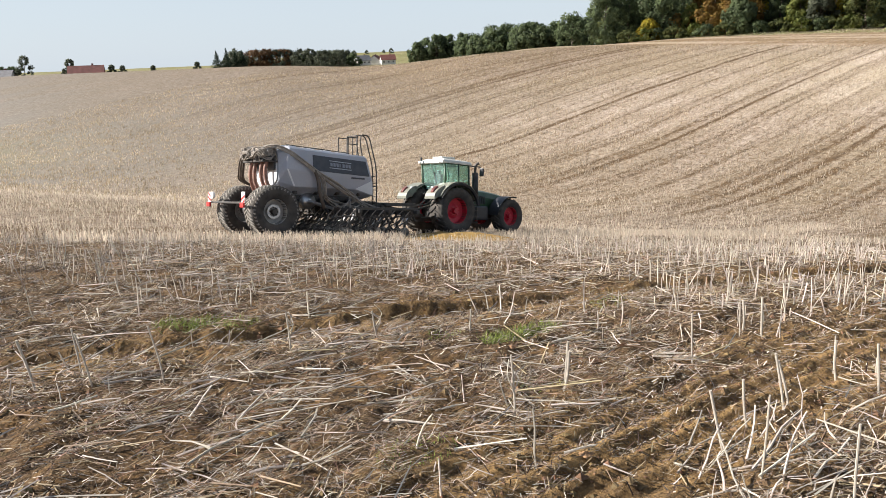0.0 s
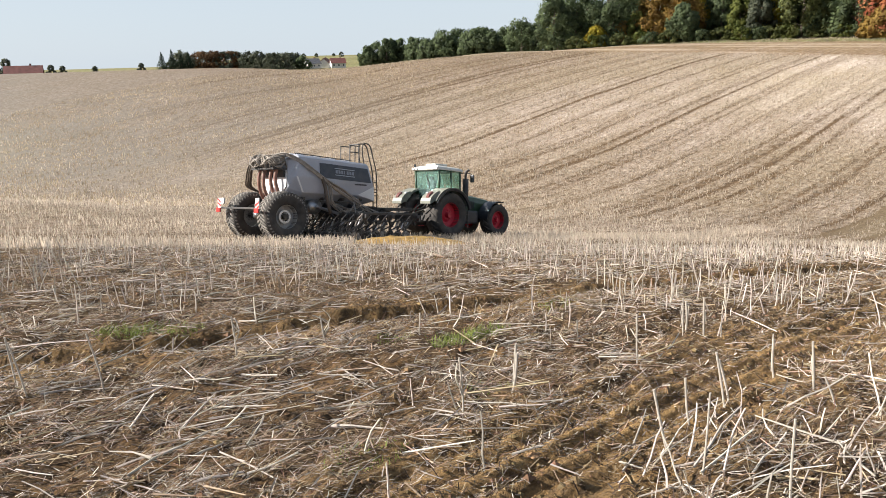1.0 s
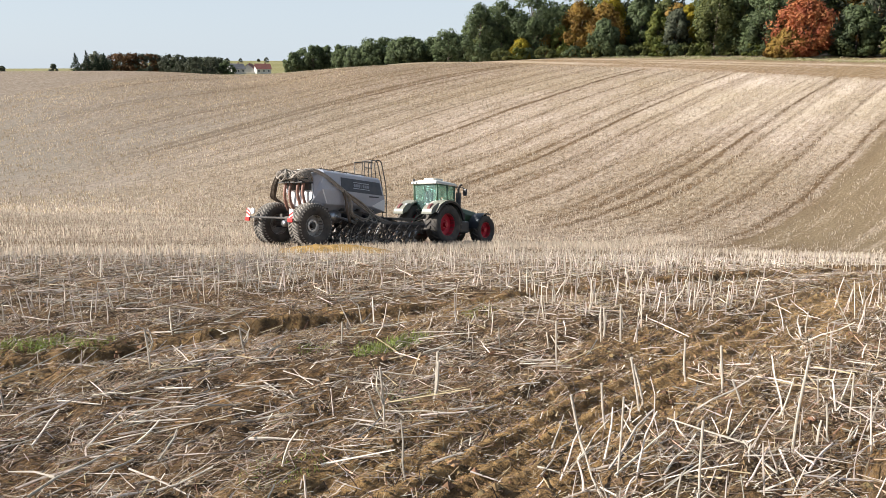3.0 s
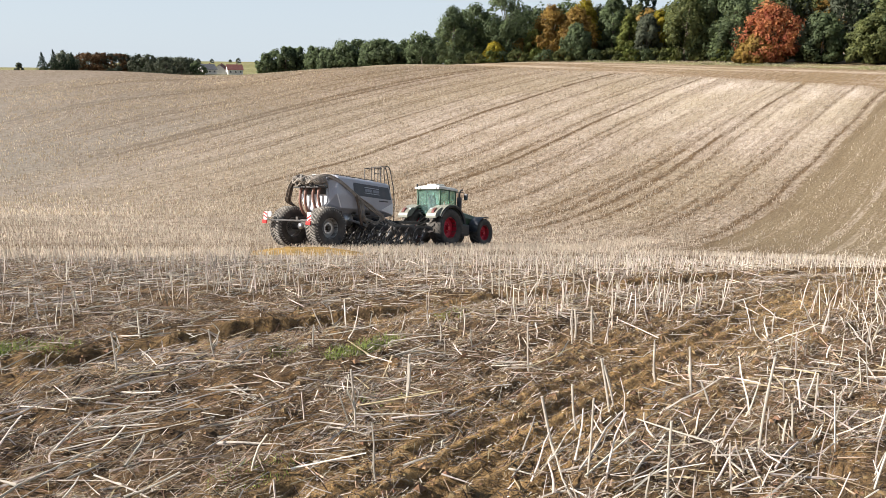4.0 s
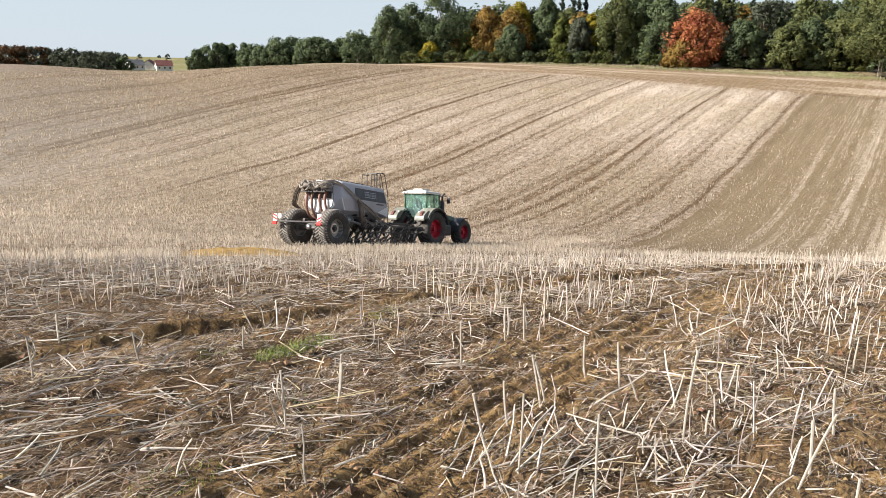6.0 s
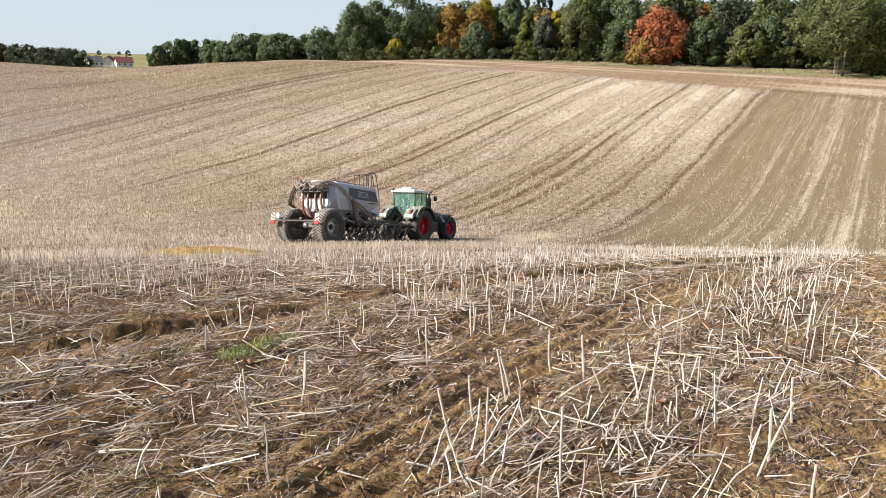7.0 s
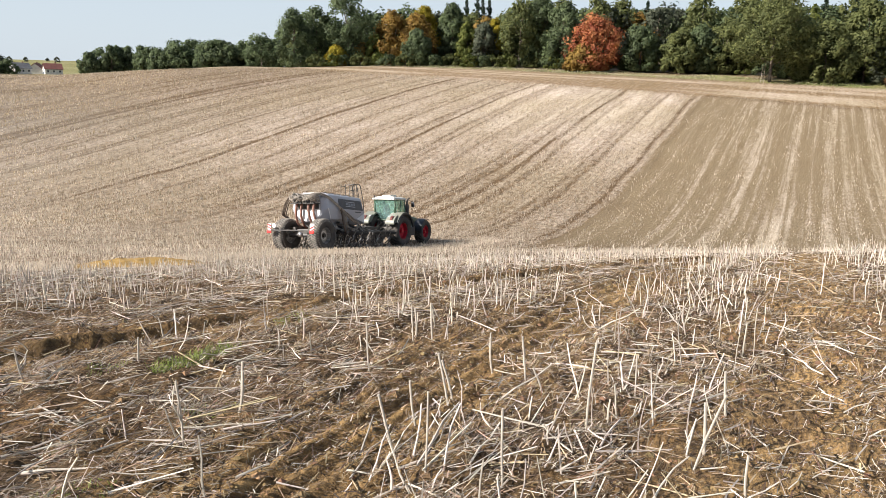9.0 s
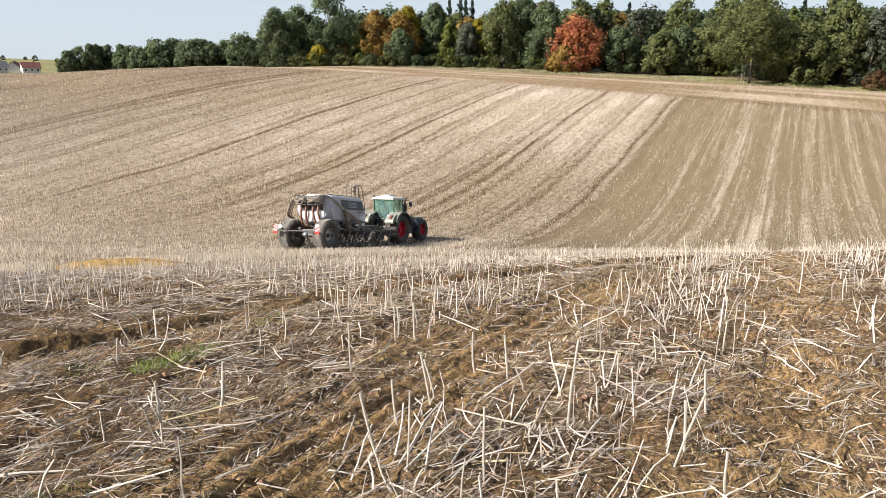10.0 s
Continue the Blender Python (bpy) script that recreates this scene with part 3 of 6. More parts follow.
    keep = np.random.rand(len(u)) < 0.20 * smooth(vnoise(u / 3, v / 0.5, 27), 0.35, 0.7) + 0.5 * lane * smooth(vnoise(u / 6, v / 1.5, 25), 0.3, 0.7) * (1 - 0.6 * smooth(u, 60, 100))
    u, v = u[keep], v[keep]
    n = len(u)
    ob = blades("stubble", place(u, v, -0.02), tilt(n, 0.6), np.random.uniform(0.10, 0.28, n), np.random.uniform(0.02, 0.05, n), STRAW_HILL, True)
    tagged(ob, "sparse strips of stubble left on drilled ground", "stubble", kind="stuff")


def flat(n, spread=0.12):
    """Lying directions, most of them nearly across the rows."""
    a = np.where(np.random.rand(n) < 0.55, np.random.normal(0.2, 0.55, n), np.random.uniform(0, 6.2832, n))
    d = np.stack([np.cos(a), np.sin(a), np.random.normal(-0.05, spread, n)], -1)
    return d / np.linalg.norm(d, axis=1)[:, None]


def in_sight(u, v):
    """All of the litter ahead of the viewpoint, and a thinner share elsewhere."""
    x, y = to_xy(u, v)
    return (np.abs(np.degrees(np.arctan2(x, y)) - 12) < 50) | (np.random.rand(len(u)) < 0.2)


def build_litter():
    u, v = scatter(330000, -6, 22, -9, 22)
    r = np.hypot(u, v)
    keep = (r > 1.4) & in_sight(u, v) & off_mound(u, v) & (np.random.rand(len(u)) < (0.16 + 0.84 * smooth(vnoise(u / 0.8, v / 0.8, 31) * 0.5 + vnoise(u / 0.3, v / 0.3, 35) * 0.5, 0.38, 0.62)) * np.clip(5.5 / r, 0.3, 1) * (1 - 0.86 * in_ruts(u, v)))
    u, v = u[keep], v[keep]
    n = len(u)
    L = np.random.exponential(0.085, n) + 0.03
    h = int(n * 0.52)
    for s, ma, lab in ((slice(0, h), STRAW, "pale broken straw lying on the soil"), (slice(h, n), STRAW_OLD, "grey-brown weathered straw lying on the soil")):
        k = len(u[s])
        ob = stalks("straw_litter", place(u[s], v[s], np.random.uniform(0.0, 0.05, k)), flat(k), np.clip(L[s], 0.04, 0.6), np.clip((0.0007 + 0.016 * L[s]) * np.random.uniform(0.5, 1.5, k), 0.0008, 0.0055), ma, 3, 0.08, 3 if ma is STRAW else 2)
        tagged(ob, lab, "straw", kind="stuff")
    # fine chaff
    u, v = scatter(720000, -2, 12, -6, 12)
    r = np.hypot(u, v)
    keep = (r > 1.5) & in_sight(u, v) & (np.random.rand(len(u)) < (0.14 + 0.86 * smooth(0.5 * vnoise(u / 0.4, v / 0.4, 32) + 0.5 * vnoise(u / 0.15, v / 0.12, 36), 0.34, 0.62)) * np.clip(4.5 / r, 0.3, 1) * (1 - 0.35 * in_ruts(u, v)))
    u, v = u[keep], v[keep]
    n = len(u)
    h, k2 = n // 5, int(n * 0.5)
    for s, ma, lab in ((slice(0, h), STRAW, "fine pale stem splinters on the soil"), (slice(h, k2), STRAW_OLD, "fine brown stem splinters on the soil"), (slice(k2, n), CHAFF, "fine brown chaff, darkened for the shaded gaps")):
        k = len(u[s])
        ob = blades("chaff", place(u[s], v[s], np.random.uniform(0.002, 0.035, k)), flat(k, 0.5), np.random.uniform(0.012, 0.075, k), np.random.uniform(0.002, 0.008, k), ma)
        tagged(ob, lab, "chaff", kind="stuff")
    # matted fibres that rot between the stems
    u, v = scatter(620000, -2, 13, -6, 13)
    r = np.hypot(u, v)
    keep = (r > 1.5) & in_sight(u, v) & off_mound(u, v) & (np.random.rand(len(u)) < 0.95 * smooth(0.55 * vnoise(u / 0.5, v / 0.26, 37) + 0.45 * vnoise(u / 0.15, v / 0.13, 38), 0.42, 0.66) * np.clip(4.5 / r, 0.3, 1) * (1 - 0.8 * in_ruts(u, v)) * (1 - 0.5 * lane_bare(u, v)))
    u, v = u[keep], v[keep]
    n = len(u)
    cut = (0, int(n * 0.38), int(n * 0.65), n)
    for i, (ma, lab) in enumerate(((STRAW_GREY, "matted grey straw fibres on the soil"), (STRAW_OLD, "matted brown straw fibres on the soil"), (STRAW_RED, "matted reddish brown stem skins on the soil"))):
        p = slice(cut[i], cut[i + 1])
        k = cut[i + 1] - cut[i]
        ob = blades("straw_fibres", place(u[p], v[p], np.random.uniform(0.004, 0.045, k)), flat(k, 0.35), np.random.uniform(0.03, 0.15, k), np.random.uniform(0.0015, 0.0045, k), ma)
        tagged(ob, lab, "straw", kind="stuff")
    # sheaves of straw thrown together
    for cu, cv, count, spread in ((3.0, 1.35, 30, 0.26), (4.0, 0.9, 12, 0.5), (3.1, 0.5, 10, 0.4), (2.0, 4.4, 16, 0.5), (1.2, 3.4, 18, 0.4), (6.5, 1.2, 26, 0.6), (0.9, 5.2, 20, 0.5), (5.0, 0.4, 14, 0.6)):
        uu, vv = cu + np.random.normal(0, spread, count), cv + np.random.normal(0, spread * 0.8, count)
        d = np.stack([np.cos(q := np.random.normal(0.75, 0.5, count)), np.sin(q), np.random.normal(0.06, 0.14, count)], -1)
        d /= np.linalg.norm(d, axis=1)[:, None]
        ob = stalks("straw_sheaf", place(uu, vv, 0.02), d, np.random.uniform(0.12, 0.5, count), np.random.uniform(0.0025, 0.007, count), STRAW, 5, 0.08, 4)
        tagged(ob, "loose sheaf of pale crossed straw lying on the field", "straw", kind="stuff")
    # flattened thick straw, combed one way by the wheels
    for cu, cv, count, spread in ((1.97, 3.86, 16, 0.36), (1.53, 3.0, 12, 0.3), (2.2, 3.0, 10, 0.36), (2.5, 5.2, 18, 0.45), (1.2, 4.3, 15, 0.4), (5.5, 9.2, 90, 1.1), (3.4, 7.6, 70, 0.9), (7.4, 9.8, 70, 1.2), (2.45, 2.35, 10, 0.3)):
        uu, vv = cu + np.random.normal(0, spread, count), cv + np.random.normal(0, spread * 0.7, count)
        d = np.stack([np.cos(q := np.random.normal(0.15, 0.38, count)), np.sin(q), np.random.normal(0.0, 0.09, count)], -1)
        d /= np.linalg.norm(d, axis=1)[:, None]
        ob = stalks("straw_swath", place(uu, vv, 0.025), d, np.random.uniform(0.12, 0.42, count), np.random.uniform(0.003, 0.0085, count), STRAW, 5, 0.07, 4)
        tagged(ob, "flattened swath of thick pale straw on brown soil", "straw", kind="stuff")


def build_clods():
    bv = np.array([(1, 0, 0), (-1, 0, 0), (0, 1, 0), (0, -1, 0), (0, 0, 1), (0, 0, -1.0)])
    bf = np.array([(a, b, c) for a, b, c in ((0, 2, 4), (2, 1, 4), (1, 3, 4), (3, 0, 4), (2, 0, 5), (1, 2, 5), (3, 1, 5), (0, 3, 5))])
    u, v = scatter(60000, -1, 12, -3, 12)
    keep = (np.hypot(u, v) > 1.6) & (np.random.rand(len(u)) < (0.35 + 0.65 * in_ruts(u, v)) * np.clip(4.5 / np.hypot(u, v), 0.2, 1))
    u, v = u[keep], v[keep]
    n = len(u)
    size = np.clip(np.random.exponential(0.006, n) + 0.006, 0, 0.03)
    P = bv[None] * (1 + 0.3 * np.random.normal(0, 1, (n, len(bv), 1))) * size[:, None, None] * np.array([1.3, 1, 0.7]) + place(u, v)[:, None, :]
    F = (np.arange(n)[:, None, None] * len(bv) + bf[None]).reshape(-1, 3)
    tagged(arrays("soil_clods", P.reshape(-1, 3), F, CLOD), "crumbled ochre brown soil clods between the straw", "soil clods", kind="stuff")


build_stubble()
build_litter()
build_clods()


# ---- small things on the near slope ----
def build_mound():
    """A low heap of ochre subsoil, spread by a machine."""
    cx, cy = MOUND
    cu, cv = to_uv(cx, cy)
    ax = np.linspace(-2.4, 2.4, 70)
    a, b = np.meshgrid(ax, ax, indexing="ij")
    h = 0.22 * np.exp(-((a / 1.75) ** 2 + (b / 0.8) ** 2) ** 1.8) * (0.75 + 0.5 * vnoise(a * 3 + 7, b * 3 + 7, 41)) + 0.05 * (vnoise(a * 11 + 50, b * 11 + 50, 42) - 0.5)
    edge = smooth(np.maximum(np.abs(a), np.abs(b)), 1.9, 2.4)
    x, y = cx + a, cy + b
    u, v = to_uv(x, y)
    z = ground_z(u, v) + h * (1 - edge) + 0.02 - 0.12 * edge
    idx = np.arange(a.size).reshape(a.shape)
    f = np.stack([idx[:-1, :-1], idx[1:, :-1], idx[1:, 1:], idx[:-1, 1:]], -1).reshape(-1, 4)
    ob = arrays("soil_mound", np.stack([x, y, z], -1).reshape(-1, 3), f, OCHRE, True)
    tagged(ob, "low spread heap of ochre yellow subsoil in the stubble", "soil mound")


def grass_tuft(u0, v0, radius, count, height):
    a, r = np.random.uniform(0, 6.2832, count), radius * np.sqrt(np.random.rand(count))
    u, v = u0 + r * np.cos(a), v0 + 0.6 * r * np.sin(a)
    ob = stalks("grass_tuft", place(u, v, -0.01), tilt(count, 0.8), height * np.random.uniform(0.4, 1.0, count), np.random.uniform(0.001, 0.0025, count), GREEN, 3, 0.2, 3)
    tagged(ob, "small yellow-green grass tuft growing between the straw", "grass tuft", "green tufts in the field", "stuff")


build_mound()
for tu in ((3.62, 3.62, 0.22, 420, 0.10), (3.95, 3.58, 0.2, 300, 0.09), (2.0, 5.6, 0.3, 500, 0.10), (2.3, 5.4, 0.2, 160, 0.08), (3.3, 3.95, 0.15, 120, 0.06), (3.0, 2.75, 0.2, 120, 0.05), (1.9, 2.5, 0.25, 160, 0.05), (5.2, 3.9, 0.2, 140, 0.06)):
    grass_tuft(*tu)


def build_stalk(u, v, length, radius, lean_u=0.0, lean_v=0.0, forked=False):
    """One strong stem with a frayed top and a side stub."""
    x, y = to_xy(u, v)
    d = Vector((*(lean_u * EU + lean_v * EV), 1)).normalized()
    base = Vector((x, y, float(ground_z(u, v)) - 0.03))
    bm = bmesh.new()
    bend = Vector((random.uniform(-1, 1), random.uniform(-1, 1), 0)) * 0.02
    hose(bm, [base, base + d * length * 0.45 + bend * 0.5, base + d * length], radius * 0.8, 7, 3)
    if forked:
        for k in range(3):
            s = base + d * length * random.uniform(0.35, 0.7)
            hose(bm, [s, s + Vector((random.uniform(-0.06, 0.06), random.uniform(-0.06, 0.06), 0.08)), s + Vector((random.uniform(-0.08, 0.08), random.uniform(-0.08, 0.08), 0.15))], radius * 0.45, 5, 2)
    ob = part("rape_stalk", bm, STRAW, None)
    tagged(ob, "tall pale cut rape stem standing in the soil", "stalk", "tall cut stems")


build_stalk(2.56, 2.50, 0.39, 0.007, -0.03, 0.03, True)
build_stalk(1.37, 4.43, 0.43, 0.007, -0.11, 0.03)
build_stalk(0.99, 4.59, 0.39, 0.007, -0.12, 0.03)
build_stalk(0.73, 4.89, 0.39, 0.010, -0.13, 0.02)
build_stalk(1.04, 5.06, 0.38, 0.008, -0.04, 0.01)
build_stalk(2.96, 4.32, 0.28, 0.008, -0.13, 0.09, True)
build_stalk(2.25, 4.40, 0.34, 0.008, -0.02, 0.01, True)
build_stalk(3.50, 3.89, 0.21, 0.007, 0.05, -0.04)
build_stalk(3.20, 2.69, 0.30, 0.010, 0.03, -0.04)
build_stalk(4.90, 2.46, 0.33, 0.006, -0.02, 0.04)
build_stalk(5.04, 2.36, 0.33, 0.010, -0.02, 0.05)
build_stalk(4.09, 2.36, 0.38, 0.007, -0.03, 0.04)
build_stalk(3.04, 1.55, 0.37, 0.009, -0.11, 0.22)
build_stalk(3.39, 1.62, 0.30, 0.008, -0.06, 0.12)
build_stalk(3.74, 1.59, 0.36, 0.009, -0.08, 0.18)
build_stalk(4.48, 1.61, 0.29, 0.009, -0.03, 0.09)
build_stalk(4.38, 1.34, 0.34, 0.009, -0.03, 0.10)
build_stalk(2.84, 1.28, 0.43, 0.006, 0.01, -0.01)
build_stalk(3.03, 2.56, 0.28, 0.010, 0.08, -0.08)
build_stalk(2.93, 0.93, 0.41, 0.007, -0.01, 0.04)
build_stalk(3.67, 0.75, 0.54, 0.008, 0.01, -0.04)
build_stalk(4.35, 0.63, 0.31, 0.006, -0.00, 0.03)
build_stalk(3.45, 0.18, 0.44, 0.007, 0.02, -0.25)
build_stalk(3.63, 0.15, 0.30, 0.010, -0.00, 0.07)
build_stalk(4.22, 0.10, 0.29, 0.009, -0.01, 0.11)
build_stalk(4.21, 1.16, 0.20, 0.008, -0.12, 0.38)
build_stalk(3.20, -0.07, 0.24, 0.007, -0.00, 0.07)
build_stalk(4.61, 1.68, 0.29, 0.006, -0.01, 0.04)
build_stalk(5.08, 2.53, 0.26, 0.010, -0.02, 0.04)
build_stalk(3.91, 1.64, 0.30, 0.009, -0.11, 0.24)
build_stalk(4.70, 1.45, 0.17, 0.010, -0.04, 0.11)
build_stalk(6.43, 1.36, 0.21, 0.008, -0.01, 0.02)


# ---- trees ----
def leaf_cloud(centres, radii, per, size, seed):
    """Leaf-sized cards round many clump centres."""
    rg = np.random.RandomState(seed)
    n = len(centres) * per
    c = np.repeat(centres, per, 0)
    d = rg.normal(0, 1, (n, 3))
    d /= np.linalg.norm(d, axis=1)[:, None]
    p = c + d * (np.repeat(radii, per) * rg.uniform(0.45, 1.08, n))[:, None]
    nrm = d * 1.1 + rg.normal(0, 0.42, (n, 3)) + np.array([0, 0, 0.35])
    nrm /= np.linalg.norm(nrm, axis=1)[:, None]
    a = np.cross(nrm, rg.normal(0, 1, (n, 3)))
    a /= np.linalg.norm(a, axis=1)[:, None]
    b = np.cross(nrm, a)
    s = size * rg.uniform(0.5, 1.3, n)[:, None]
    V = np.stack([p - a * s, p - b * s * 0.6, p + a * s, p + b * s * 0.6], 1)
    mid = np.array([0, 0, p[:, 2].mean()])
    up = d * 0.8 + nrm * 0.25 + (p - mid) / (np.linalg.norm(p[:, :2], axis=1).max() + 0.1) * 0.9
    up /= np.linalg.norm(up, axis=1)[:, None]
    return V.reshape(-1, 3), np.arange(n * 4).reshape(-1, 4), np.repeat(up, 4, 0)


def broadleaf(label, leaves, height, width, seed, stem=0.16, low=0.1, clumps=75, per=85, size=0.26, category="tree", group="trees of the wood edge", lobes=0.35):
    """A tree: tapered trunk with limbs, and a crown of many leaves in uneven clumps."""
    rg = np.random.RandomState(seed)
    tree = new("tree")
    bm = bmesh.new()
    top = height * 0.8
    pts = [Vector((0, 0, -0.6))] + [Vector((rg.normal(0, 0.02) * height * k / 5, rg.normal(0, 0.02) * height * k / 5, top * k / 5)) for k in range(1, 6)]
    base_r = stem * height / 10
    for k, (a, b) in enumerate(zip(pts, pts[1:])):
        rod(bm, a, b, base_r * (1 - 0.17 * k), 9, base_r * (1 - 0.17 * (k + 1)))
    cents, rads = [], []
    ph = rg.uniform(0, 6.28, 4)
    while len(cents) < clumps:
        h = rg.uniform(low, 1.0)
        a = rg.uniform(0, 6.2832)
        env = math.sin(math.pi * min(1, 0.12 + 0.88 * (h - low) / (1 - low)) ** 0.75) ** 0.55
        env *= 1 + lobes * 0.5 * math.sin(2 * a + ph[0] + 4 * h) + lobes * 0.4 * math.sin(3 * a + ph[1] - 7 * h)
        rr = width * 0.5 * env * rg.uniform(0.45, 1.0) ** 0.6
        cents.append((rr * math.cos(a), rr * math.sin(a), height * h * rg.uniform(0.95, 1.0)))
        rads.append(width * rg.uniform(0.09, 0.17))
    for k in range(9):
        c = cents[rg.randint(len(cents))]
        z0 = max(height * low * 0.8, c[2] * 0.55)
        rod(bm, (0, 0, min(z0, top * 0.9)), c, base_r * 0.28, 5, base_r * 0.08)
    part("trunk", bm, BARK, tree, shade=True)
    V, F, N = leaf_cloud(np.array(cents), np.array(rads), per, size, seed + 1)
    V[:, 2] = np.maximum(V[:, 2], 0.15)
    crown = arrays("crown", V, F, leaves)
    crown.parent = tree
    soften(crown, N)
    return tagged(tree, label, category, group)


def conifer(label, leaves, height, width, seed, group="trees of the wood edge", tiers=24, per=30):
    rg = np.random.RandomState(seed)
    tree = new("tree")
    bm = bmesh.new()
    rod(bm, (0, 0, -0.5), (0, 0, height), 0.018 * height, 8, 0.02)
    part("trunk", bm, BARK, tree)
    cents, rads = [], []
    for k in range(tiers):
        f = k / (tiers - 1)
        h, rr = height * (0.12 + 0.86 * f), width * 0.5 * (1 - f) ** 0.8
        for j in range(max(2, int(11 * (1 - f) + 3))):
            a = rg.uniform(0, 6.2832)
            q = rr * rg.uniform(0.15, 1.0)
            cents.append((q * math.cos(a), q * math.sin(a), h - 0.3 * q + rg.uniform(-0.5, 0.5)))
            rads.append(0.35 + 0.12 * width * (1 - f) * 0.6)
    V, F, N = leaf_cloud(np.array(cents), np.array(rads), per, 0.2, seed)
    crown = arrays("crown", V, F, leaves)
    crown.parent = tree
    soften(crown, N)
    return tagged(tree, label, "tree", group)


def leaf_mat(name, color, tint):
    m = mat(name, color, 0.65, vary=0.3, scale=0.5, island=0.14, tint=tint)
    m.node_tree.nodes["Principled BSDF"].inputs["Specular IOR Level"].default_value = 0.2
    return let_through(m, 0.48)


L_DARK = leaf_mat("dark_green_leaves", (0.12, 0.16, 0.085), (0.20, 0.25, 0.115))
L_OLIVE = leaf_mat("olive_leaves", (0.15, 0.178, 0.066), (0.245, 0.26, 0.095))
L_FRESH = leaf_mat("light_green_leaves", (0.12, 0.165, 0.035), (0.26, 0.27, 0.07))
L_YELLOW = leaf_mat("yellow_leaves", (0.36, 0.25, 0.02), (0.50, 0.42, 0.05))
L_OCHRE = leaf_mat("ochre_leaves", (0.30, 0.17, 0.05), (0.46, 0.30, 0.075))
L_RED = leaf_mat("red_leaves", (0.60, 0.15, 0.09), (0.64, 0.30, 0.12))
L_BROWN = leaf_mat("brown_leaves", (0.17, 0.10, 0.055), (0.24, 0.135, 0.06))
# far trees use it too, the greyer green imitating haze
L_GREY = leaf_mat("grey_green_leaves", (0.115, 0.135, 0.09), (0.19, 0.205, 0.135))
L_NEEDLE = leaf_mat("dark_needles", (0.035, 0.06, 0.04), (0.065, 0.095, 0.055))

PALETTE = {"dark": (L_DARK, "dark green broadleaf tree with a dense rounded crown"), "olive": (L_OLIVE, "olive green tree with a broad uneven crown"), "fresh": (L_FRESH, "light green tree with yellowing leaves"),
           "yellow": (L_YELLOW, "bright yellow autumn tree at the wood edge"), "ochre": (L_OCHRE, "ochre brown autumn tree at the wood edge"), "red": (L_RED, "red and orange autumn tree at the wood edge"),
           "brown": (L_BROWN, "brown autumn tree in a far copse"), "grey": (L_GREY, "grey-green tree with thin twigs")}
MADE = {}


def put_tree(kind, az, d, height, width, seed, low=0.06, lift=0.0, group="trees of the wood edge", clumps=95, per=84, size=0.33, label=""):
    """Stands a tree at an azimuth (degrees) and a distance from the viewpoint; like trees share their meshes."""
    x, y = d * math.sin(radians(az)), d * math.cos(radians(az))
    u, v = to_uv(x, y)
    m = pose(x, y, float(large_form(u, v)) + lift, 0, 0, (seed * 77) % 360)
    key = (kind, height, width, low, clumps)
    if key in MADE:
        return copy_thing(MADE[key], m)
    if kind == "spruce":
        t = conifer("dark tall spruce with a pointed top", L_NEEDLE, height, width, seed, group)
    else:
        t = broadleaf(label or PALETTE[kind][1], PALETTE[kind][0], height, width, seed, 0.2, low, clumps, per, size, group=group)
    t.matrix_basis = m
    MADE[key] = t
    return t


# the wood edge, front row: kind, azimuth, distance, height, crown width
FRONT = [
    ("dark", 12.6, 190, 13.5, 10), ("dark", 14.2, 196, 15, 11), ("dark", 16.6, 193, 18.5, 13), ("yellow", 15.7, 186, 4.6, 5.5), ("ochre", 17.6, 190, 5.6, 4.2),
    ("fresh", 18.6, 190, 7.5, 5), ("ochre", 19.9, 190, 12.5, 10), ("ochre", 21.7, 188, 12.0, 9), ("dark", 21.8, 182, 8.2, 6.5), ("yellow", 22.2, 194, 14.0, 9.5),
    ("dark", 24.4, 190, 14.5, 8), ("fresh", 25.6, 184, 10, 6), ("grey", 26.8, 181, 10, 6.5), ("yellow", 27.6, 185, 11.2, 5.5), ("olive", 29.5, 180, 15, 10),
    ("dark", 31.0, 182, 16, 9.5), ("dark", 32.8, 177, 14.5, 9.5), ("red", 34.9, 171, 11.6, 11.6), ("ochre", 34.2, 168.5, 5.5, 6.5), ("dark", 38.4, 172, 9.6, 8), ("olive", 41.2, 170, 8.6, 7.5),
    ("dark", 42.5, 172, 9.5, 8), ("olive", 44.2, 172, 11.5, 8), ("dark", 49.0, 166, 12, 8), ("olive", 50.6, 162, 11.0, 11.0), ("olive", 53.0, 166, 15, 10), ("grey", 54.6, 165, 13, 8), ("dark", 57.0, 165, 14, 10), ("olive", 60.0, 166, 14, 10), ("dark", 63.0, 168, 15, 11),
]
for i, (kind, az, d, h, w) in enumerate(FRONT):
    put_tree(kind, az, d, h, w, 100 + i, low=0.05)
put_tree("olive", 47.3, 159, 16.0, 14.5, 140, low=0.24, clumps=170, per=110, size=0.25, label="tall oak with a bare lower trunk beside a ladder")
